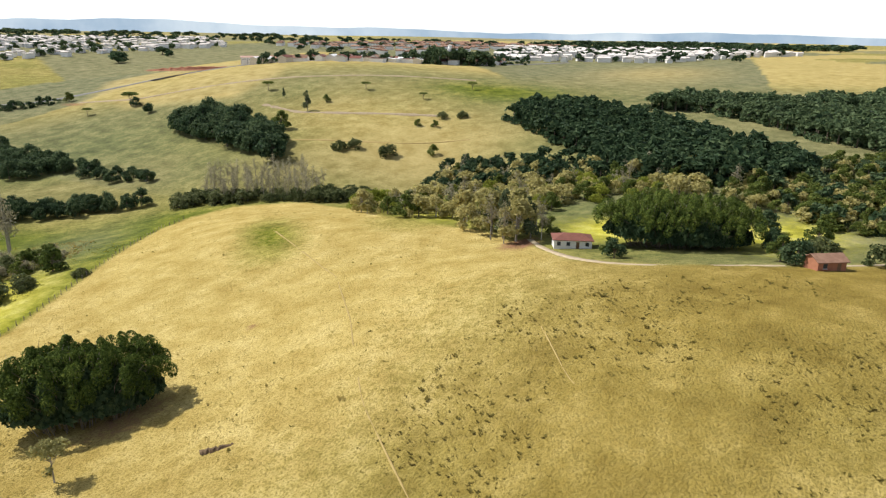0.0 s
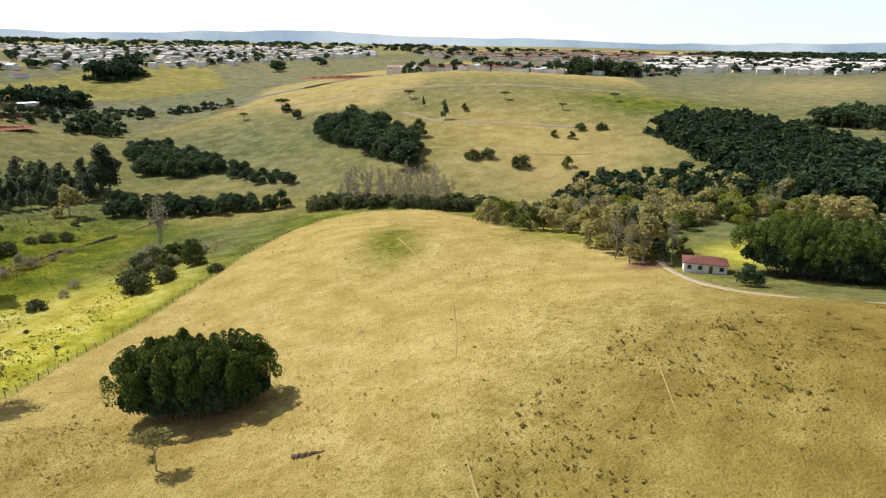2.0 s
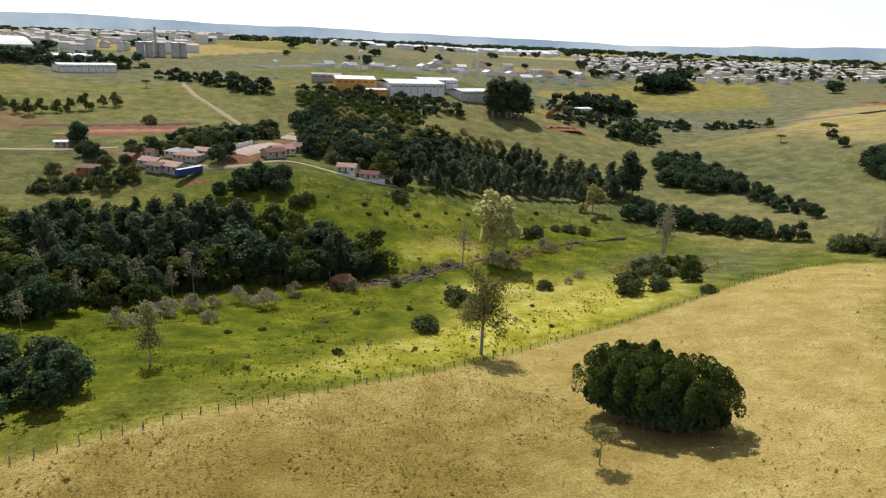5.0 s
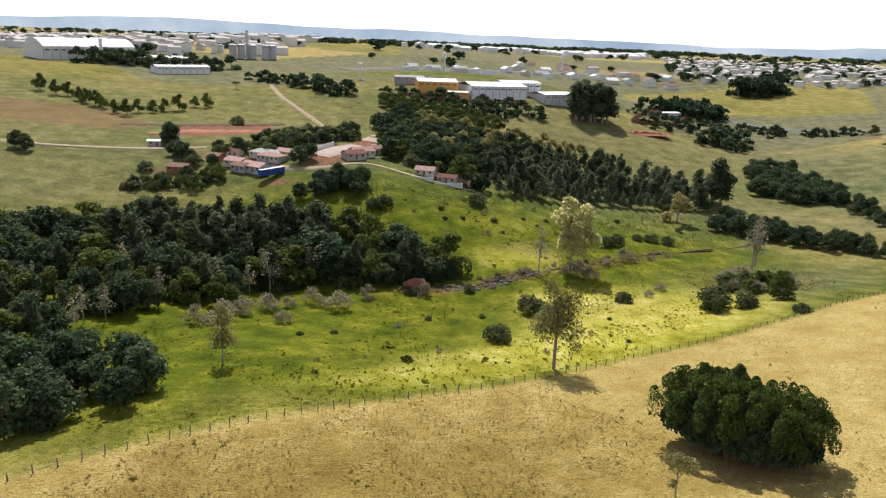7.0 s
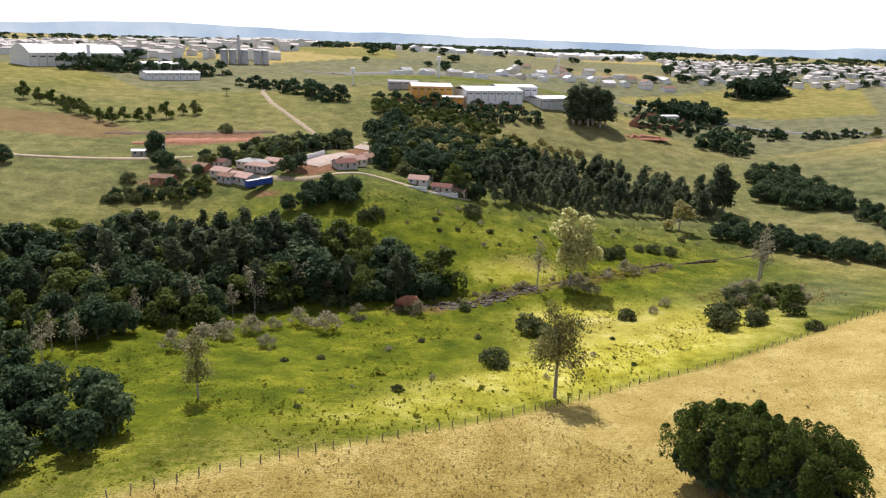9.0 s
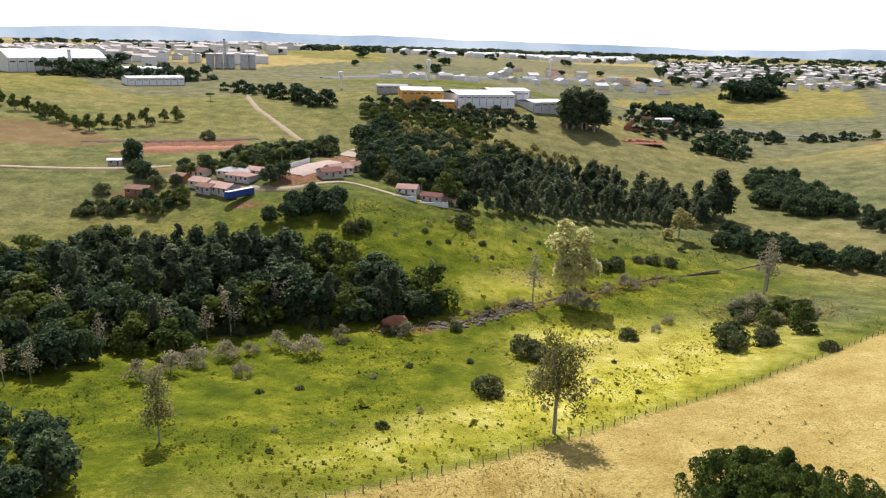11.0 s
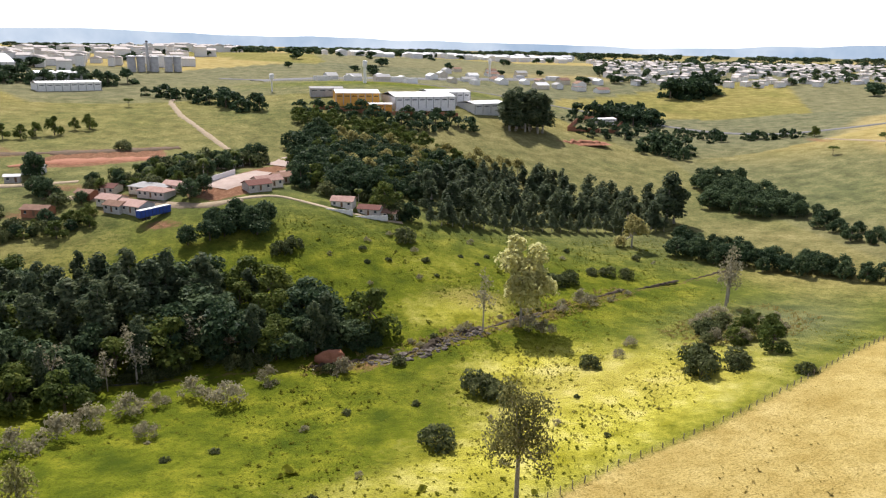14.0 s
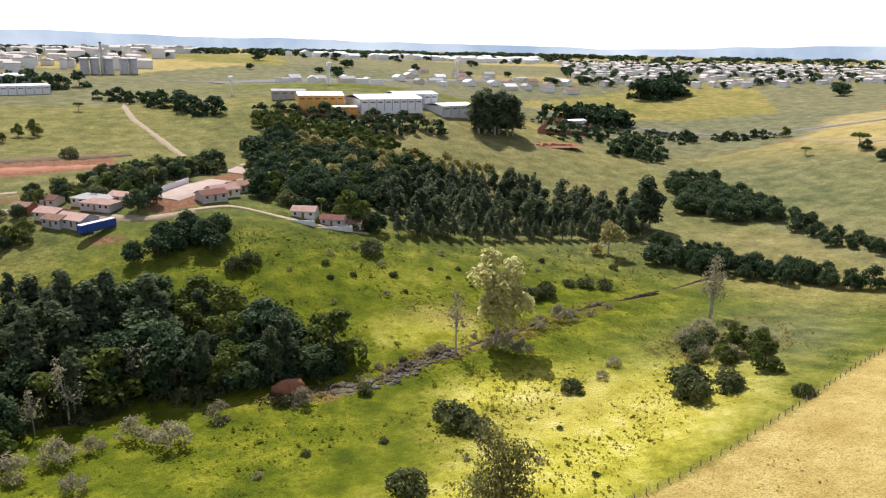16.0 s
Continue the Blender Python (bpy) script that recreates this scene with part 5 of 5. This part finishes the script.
def wall_run(label, points, high, mat):
    root = thing("yard_wall", label, "wall")
    for a, b in zip(points, points[1:]):
        n = max(1, int(math.dist(a, b) / 8))
        for k in range(n):
            p, q = [(a[0] + (b[0] - a[0]) * t / n, a[1] + (b[1] - a[1]) * t / n) for t in (k, k + 1)]
            long = math.dist(p, q)
            seg = part("panel", boxed("panel", mat, (-long / 2, long / 2, -0.12, 0.12, -1.2, high)), root)
            mx, my = (p[0] + q[0]) / 2, (p[1] + q[1]) / 2
            seg.matrix_basis = pose(mx, my, gz(mx, my), 0, 0, math.degrees(math.atan2(q[1] - p[1], q[0] - p[0])))
    return root


wall_run("whitewashed wall along the bare yard", [(-74, 345), (-66, 362), (-60, 380)], 2.4, WHITEWASH)
wall_run("orange brick wall round a grassy compound", [(150, 598), (195, 622), (232, 705), (180, 668), (150, 598)], 3.2, BRICK)
wall_run("red brick wall along the works", [(-40, 566), (-24, 560), (6, 553), (34, 564), (62, 572)], 2.6, BRICK)
wall_run("low white wall before the cottages", [(-18, 337), (-6, 334), (8, 336)], 1.2, WHITEWASH)


def trailer(x, y, turn):
    """A long blue box trailer on its wheels and landing legs."""
    root = thing("trailer", "long blue tarpaulin truck trailer parked on bare earth", "trailer")
    part("body", boxed("body", BLUE_TARP, (-7, 7, -1.25, 1.25, 1.25, 3.9), bevel=0.1), root)
    part("roof", boxed("roof", WHITEWASH, (-6.9, 6.9, -1.15, 1.15, 3.9, 3.96)), root)
    for k in range(9):
        for s in (-1, 1):
            part("rib", boxed("rib", STEEL, (-6.4 + 1.6 * k, -6.3 + 1.6 * k, s * 1.27 - 0.03, s * 1.27 + 0.03, 1.3, 3.85)), root)
    part("chassis", boxed("chassis", STEEL, (-6.8, 6.8, -0.5, 0.5, 0.85, 1.24)), root)
    for s in (-1, 1):
        part("landing_leg", boxed("landing_leg", STEEL, (4.4, 4.6, s * 0.9 - 0.1, s * 0.9 + 0.1, 0.0, 1.2)), root)
        for ax in (-5.6, -4.3, -3.0):
            bm = bmesh.new()
            bmesh.ops.create_cone(bm, cap_ends=True, segments=18, radius1=0.52, radius2=0.52, depth=0.35, matrix=Matrix.Translation((ax, s * 1.0, 0.52)) @ Matrix.Rotation(radians(90), 4, "X"))
            wheel = part("wheel", bm_mesh("wheel", bm, RUBBER), root)
            bm = bmesh.new()
            bmesh.ops.create_cone(bm, cap_ends=True, segments=12, radius1=0.28, radius2=0.28, depth=0.38, matrix=Matrix.Translation((ax, s * 1.0, 0.52)) @ Matrix.Rotation(radians(90), 4, "X"))
            part("rim", bm_mesh("rim", bm, STEEL), wheel)
    root.matrix_basis = pose(x, y, gz(x, y) + 0.15, 0, 0, turn)


trailer(-79, 321, 56)


# ---------------------------------------------------------------- works and halls on the plateau
def hall(label, x, y, turn, w, d, h, wall_mat, roof_mat, bays=6, shape="low", group="works"):
    """A long industrial hall: walls, a low roof, pilasters and a band of windows."""
    root = thing("industrial_hall", label, "hall", group)
    part("wall", boxed("wall", wall_mat, (-w / 2, w / 2, -d / 2, d / 2, -3, h)), root)
    bm = bmesh.new()
    if shape == "arch":
        n = 10
        rows = [[bm.verts.new((sx * (w / 2 + 0.3), -d / 2 - 0.3 + (d + 0.6) * k / n, h + 0.22 * d * math.sin(math.pi * k / n))) for k in range(n + 1)] for sx in (-1, 1)]
        for k in range(n):
            bm.faces.new((rows[0][k], rows[1][k], rows[1][k + 1], rows[0][k + 1]))
        bm.faces.new(rows[0])
        bm.faces.new(rows[1][::-1])
    else:
        gable(bm, w, d, h, d * 0.07, 0.4, 0.25)
    part("roof", bm_mesh("roof", bm, roof_mat), root)
    for k in range(bays + 1):
        u = -w / 2 + w * k / bays
        part("pilaster", boxed("pilaster", CONCRETE, (u - 0.25, u + 0.25, -d / 2 - 0.25, -d / 2 + 0.05, -1, h)), root)
    for k in range(bays):
        u = -w / 2 + w * (k + 0.5) / bays
        part("window", boxed("window", GLASS, (u - w / bays * 0.3, u + w / bays * 0.3, -d / 2 - 0.06, -d / 2 + 0.04, h * 0.66, h * 0.76)), root)
    root.matrix_basis = pose(x, y, gz(x, y), 0, 0, turn)
    return root


hall("ochre-walled hall with a pale roof", -11, 587, 8, 31, 26, 7, OCHRE, ROOF_WHITE, 6)
hall("long white factory hall", 34, 591, 18, 46, 34, 7, WHITEWASH, ROOF_WHITE, 8)
hall("white factory hall behind the first", 56, 616, 18, 34, 22, 7.5, WHITEWASH, ROOF_WHITE, 6)
hall("low orange loading hall beside the factory", 6, 568, 12, 16, 9, 4, OCHRE, ROOF_WHITE, 3)
hall("white open-sided shed with a sloping roof", 84, 605, 30, 30, 22, 6, ROOF_WHITE, ROOF_WHITE, 4)
hall("low grey shed beside the ochre hall", -34, 612, 8, 24, 14, 5, CONCRETE, ROOF_GREY, 4)
hall("long white arched warehouse", -356, 715, 57, 92, 34, 11, WHITEWASH, ROOF_WHITE, 12, "arch")
hall("low white walled works", -244, 668, 40, 48, 16, 6, WHITEWASH, ROOF_WHITE, 8)
hall("white works behind the trees", -270, 720, 35, 40, 20, 8, WHITEWASH, ROOF_WHITE, 6)
hall("long white school building with a bleached roof", 505, 520, -42, 46, 16, 5, WHITEWASH, ROOF_PINK, 8)
hall("white house inside the brick compound", 200, 668, 20, 20, 10, 4, WHITEWASH, ROOF_WHITE, 4)


def turned(profile, segments=16):
    bm = bmesh.new()
    rings = [[bm.verts.new((r * math.cos(6.28319 * k / segments), r * math.sin(6.28319 * k / segments), z)) for k in range(segments)] for r, z in profile]
    for a, b in zip(rings, rings[1:]):
        for k in range(segments):
            bm.faces.new((a[k], a[(k + 1) % segments], b[(k + 1) % segments], b[k]))
    bm.faces.new(rings[-1])
    return bm


def stack(name, label, category, x, y, profile, mat, cap=None, group=""):
    root = thing(name, label, category, group)
    part("shaft", bm_mesh("shaft", turned(profile), mat, True), root)
    r, z = profile[-1]
    part("cap", bm_mesh("cap", turned([(r * 1.15, z - 0.4), (r * 1.15, z + 0.3), (r * 0.5, z + 0.9)]), cap or mat), root)
    root.matrix_basis = pose(x, y, gz(x, y))


stack("factory_chimney", "tall slender grey factory chimney", "chimney", -232, 847, [(2.0, -2), (1.8, 8), (1.2, 30)], CONCRETE, STEEL)
for x, y in ((-246, 838), (-238, 843), (-226, 848), (-214, 856), (-206, 860)):
    stack("silo", "pale concrete storage silo", "silo", x, y, [(4.2, -2), (4.2, 15)], CONCRETE, ROOF_WHITE, "silos")
stack("water_tower", "slim white water tower", "tower", -6, 700, [(1.4, -2), (1.2, 13), (1.9, 14), (1.9, 18)], WHITEWASH)
stack("water_tower", "slim white water tower", "tower", 150, 1000, [(1.4, -2), (1.2, 16), (2.0, 17), (2.0, 22)], WHITEWASH)
stack("water_tower", "slim white water tower", "tower", -330, 700, [(1.6, -2), (1.6, 20)], WHITEWASH)
stack("water_tower", "slim white water tower", "tower", 640, 395, [(1.4, -2), (1.2, 13), (2.0, 14), (2.0, 19)], WHITEWASH)
stack("water_tower", "white water tank on a slim leg", "tower", -78, 640, [(0.5, -2), (0.5, 9), (1.8, 10), (1.8, 13)], WHITEWASH)

# ---------------------------------------------------------------- the towns on the plateau
def town(poly, count, apart, seed, tall=(3, 5), wide=(9, 16), group="", roofs=(), kind="things", near_label=""):
    """Houses of a town; a near one has houses of their own, a far one is one mass."""
    spots, rng = scatter(poly, count, apart, seed, 12)
    walls, tops = [], []
    for x, y in spots:
        w, d, h = rng.uniform(*wide), rng.uniform(*wide) * 0.7, rng.uniform(*tall)
        turn = rng.choice((0, 90)) + rng.normal(18, 6)
        if kind == "things":
            roof = roofs[int(rng.integers(len(roofs)))]
            house("town_house", near_label, x, y, turn, w, d, h, WHITEWASH if rng.random() < 0.7 else CREAM, roof, "gable" if rng.random() < 0.75 else "flat", None, 1, group, sink=0, openings=False)
            continue
        c, s = math.cos(radians(turn)), math.sin(radians(turn))
        z = gz(x, y)
        for store, bm, grow_, z0, z1 in ((walls, None, 0, z - 4, z + h), (tops, None, 0.4, z + h, z + h + 0.8)):
            u, v = w / 2 + grow_, d / 2 + grow_
            flat = [(-u, -v), (u, -v), (u, v), (-u, v)]
            pts = [(x + a * c - b * s, y + a * s + b * c, zz) for zz in (z0, z1) for a, b in flat]
            if store is tops:
                pts += [(x + a * u * 0.9 * c, y + a * u * 0.9 * s, z1 + d * 0.18) for a in (-1, 1)]
                faces = [[0, 1, 5, 4], [1, 2, 6, 5], [2, 3, 7, 6], [3, 0, 4, 7], [4, 5, 9, 8], [6, 7, 8, 9], [5, 6, 9], [7, 4, 8]]
            else:
                faces = [[0, 1, 5, 4], [1, 2, 6, 5], [2, 3, 7, 6], [3, 0, 4, 7], [4, 5, 6, 7]]
            store.append((np.array(pts), faces))
    if kind != "things" and walls:
        root = thing("distant_town", "white houses and works of the distant town", "town", kind="stuff")
        part("walls", mesh("walls", *joined(walls), WHITEWASH), root)
        part("roofs", mesh("roofs", *joined(tops), roofs[0]), root)


town([(470, 500), (520, 540), (640, 480), (760, 410), (720, 360), (600, 400), (520, 430)], 85, 11, 81, (3, 5), (9, 15), "houses of the hilltop village", (ROOF_RED, ROOF_BROWN, ROOF_RED, ROOF_WHITE), "things", "hilltop village house with a tiled roof")
town([(60, 900), (90, 1050), (300, 1020), (270, 880)], 26, 22, 82, (3, 5), (11, 18), "houses of the plateau", (ROOF_WHITE, ROOF_GREY, ROOF_BROWN), "things", "white house on the open plateau")
town([(-60, 740), (-40, 840), (40, 850), (50, 780)], 9, 20, 83, (3, 5), (11, 18), "houses of the plateau", (ROOF_WHITE, ROOF_GREY), "things", "white house on the open plateau")
town([(-900, 850), (-1100, 1500), (-250, 1500), (-200, 900), (-330, 800)], 560, 11, 84, (4, 12), (9, 20), kind="far", roofs=(PALE_ROOF,))
town([(300, 960), (420, 1500), (1100, 1300), (800, 900), (480, 900)], 520, 10, 85, (3, 6), (7, 15), kind="far", roofs=(PALE_ROOF,))
town([(780, 420), (1100, 560), (1500, 300), (1250, 130), (860, 230)], 520, 10, 86, (3, 6), (7, 15), kind="far", roofs=(PALE_ROOF,))
town([(800, 560), (900, 900), (1500, 900), (1300, 500)], 260, 12, 87, (3, 6), (7, 15), kind="far", roofs=(ROOF_BROWN,))
town([(-100, 1300), (-50, 1900), (500, 1900), (350, 1400)], 120, 25, 88, (4, 8), (12, 26), kind="far", roofs=(ROOF_WHITE,))

# ---------------------------------------------------------------- trees of the plateau
wood("", "tall dark eucalyptus group by the road", [(98, 560), (128, 572), (122, 586), (100, 580)], 16, 5, "eucalyptus_tree", (22, 30), 91, wide=(1.6, 2.0))
wood("", "dark trees of the tall grove on the plateau", [(330, 850), (380, 890), (400, 880), (350, 840)], 26, 7, "far_tree", (18, 25), 92, far=True)
wood("", "dark wood along the plateau road", [(180, 690), (240, 730), (270, 715), (240, 670)], 34, 8, "far_tree", (11, 17), 93, far=True)
wood("", "trees round the white works", [(-340, 665), (-230, 705), (-215, 735), (-330, 720)], 40, 9, "far_tree", (9, 15), 94, far=True)
wood("", "trees along the lane to the plateau", [(-165, 650), (-100, 600), (-70, 560), (-85, 555), (-120, 590), (-185, 645)], 22, 9, "far_tree", (7, 13), 95, far=True)
wood("", "trees among the hilltop village houses", [(460, 500), (520, 560), (800, 420), (740, 350), (600, 390)], 75, 12, "far_tree", (6, 12), 96, far=True)
wood("", "large dark trees at the end of the hilltop village", [(600, 420), (640, 425), (690, 380), (660, 360)], 20, 8, "far_tree", (10, 19), 97, far=True)
wood("", "trees among the houses of the far town", [(300, 960), (420, 1500), (1100, 1300), (800, 900), (480, 900)], 300, 9, "distant_tree", (6, 11), 197, far=True)
wood("", "trees among the white works of the far town", [(780, 420), (1100, 560), (1500, 300), (1250, 130), (860, 230)], 300, 9, "distant_tree", (6, 11), 198, far=True)
wood("", "trees among the blocks of the far town", [(-900, 850), (-1100, 1500), (-250, 1500), (-200, 900), (-330, 800)], 120, 16, "distant_tree", (8, 13), 199, far=True)
wood("", "trees scattered over the far plateau", [(-700, 750), (-1200, 2000), (400, 2600), (1800, 1500), (1900, 200), (900, 150), (780, 700), (250, 900)], 420, 18, "distant_tree", (7, 13), 98, far=True, wide=(1.2, 2.2))
wood("", "dark plantations far on the plateau", [(-1500, 2400), (-600, 2700), (600, 2700), (2000, 2000), (2200, 1800), (700, 2300), (-500, 2250)], 300, 20, "distant_tree", (12, 18), 99, far=True, wide=(1.5, 2.6))
wood("", "dark plantations beyond the white works of the town", [(1300, 620), (1700, 800), (2300, 600), (2400, 100), (1700, 100)], 160, 22, "distant_tree", (10, 16), 100, far=True, wide=(1.5, 2.6))
wood("", "trees along the far road and slope", [(150, 610), (230, 640), (330, 600), (330, 585), (240, 605), (170, 585)], 26, 9, "far_tree", (5, 10), 101, far=True)
wood("", "trees beside the brick compound", [(190, 560), (215, 600), (240, 580), (225, 540)], 16, 8, "far_tree", (8, 14), 102, far=True)
wood("", "trees between the works and the valley", [(-60, 560), (60, 555), (70, 545), (20, 520), (-50, 545)], 30, 8, "far_tree", (6, 11), 103, far=True)


def backdrop():
    """Hills far behind everything, with haze painted as their own bluish glow."""
    m = bpy.data.materials.new("haze_glow")
    m.use_nodes = True
    nodes, links = m.node_tree.nodes, m.node_tree.links
    nodes.remove(nodes["Principled BSDF"])
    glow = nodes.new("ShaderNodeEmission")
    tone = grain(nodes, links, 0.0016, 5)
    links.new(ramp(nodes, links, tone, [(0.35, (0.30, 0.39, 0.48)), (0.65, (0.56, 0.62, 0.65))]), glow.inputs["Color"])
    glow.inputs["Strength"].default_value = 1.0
    links.new(glow.outputs[0], nodes["Material Output"].inputs["Surface"])
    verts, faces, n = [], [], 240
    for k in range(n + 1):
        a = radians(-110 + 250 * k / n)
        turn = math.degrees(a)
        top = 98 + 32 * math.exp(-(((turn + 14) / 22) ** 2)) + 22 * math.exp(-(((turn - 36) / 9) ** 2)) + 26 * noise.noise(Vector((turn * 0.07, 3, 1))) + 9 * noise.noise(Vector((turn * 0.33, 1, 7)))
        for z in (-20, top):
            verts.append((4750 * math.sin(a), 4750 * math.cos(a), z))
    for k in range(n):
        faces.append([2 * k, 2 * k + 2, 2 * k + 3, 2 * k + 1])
    tagged(new("backdrop", mesh("backdrop", np.array(verts), faces, m)), "distant hills with haze painted as a bluish glow", "hills", kind="structure")


backdrop()

# ---------------------------------------------------------------- grass and weeds
NEAR_PASTURE = [(-70, 60), (-44, 103), (25, 152), (108, 200), (184, 240), (215, 205), (190, 150), (180, 100), (158, 66), (148, 45), (160, 8), (120, -10), (20, -10), (-40, 20)]
tufts("pasture_tussocks", "dry brown-green tussocks in the pasture", NEAR_PASTURE, 7000, 0.16, GRASS_DRY, 111, 5, 0.07)
tufts("dark_tussocks", "small dark grass tussocks over the pasture", NEAR_PASTURE, 3800, 0.15, GRASS_BROWN, 118, 5, 0.07)
tufts("rough_grass", "rough brown grass near the fence", [(-70, 70), (-44, 103), (25, 151), (40, 140), (40, 100), (10, 80), (-30, 50)], 11000, 0.11, GRASS_DRY, 115, 5, 0.05)
tufts("creek_reeds", "dry reeds along the creek", [(-16, 224), (8, 229), (28, 242), (60, 260), (96, 286), (90, 294), (56, 270), (24, 252), (4, 238), (-16, 234)], 2200, 0.6, GRASS_DRY, 116, 5, 0.10)
tufts("thicket_reeds", "tall dry reeds in the upper meadow", [(92, 232), (128, 240), (150, 262), (140, 280), (112, 268), (88, 250)], 1500, 0.5, GRASS_DRY, 119, 5, 0.09)
tufts("green_tussocks", "green-brown tussocks in the grazed pasture", [(20, 0), (60, 60), (110, 62), (165, 20), (120, -15)], 3600, 0.22, GRASS_BROWN, 112, 5, 0.09)
MEADOW = [(-78, 92), (-44, 108), (25, 157), (108, 206), (160, 242), (120, 300), (66, 268), (26, 242), (0, 226), (-60, 206), (-100, 150)]
tufts("meadow_weeds", "lush green weeds and tall grass of the meadow", MEADOW, 9000, 0.22, GRASS_GREEN, 113, 6, 0.11)
tufts("bank_weeds", "green weeds on the slope below the village", [(-50, 300), (0, 250), (30, 252), (66, 276), (140, 330), (150, 370), (60, 345), (0, 332), (-50, 325)], 6000, 0.25, GRASS_GREEN, 114, 5, 0.14)
# tufts in the bright colour of the painted sun patch
tufts("seeding_grass", "yellow-green grass with sunlight put into its colour", [(20, 175), (60, 186), (110, 212), (130, 232), (90, 245), (50, 240), (30, 215)], 2200, 0.24, GRASS_YELLOW, 117, 6, 0.09)
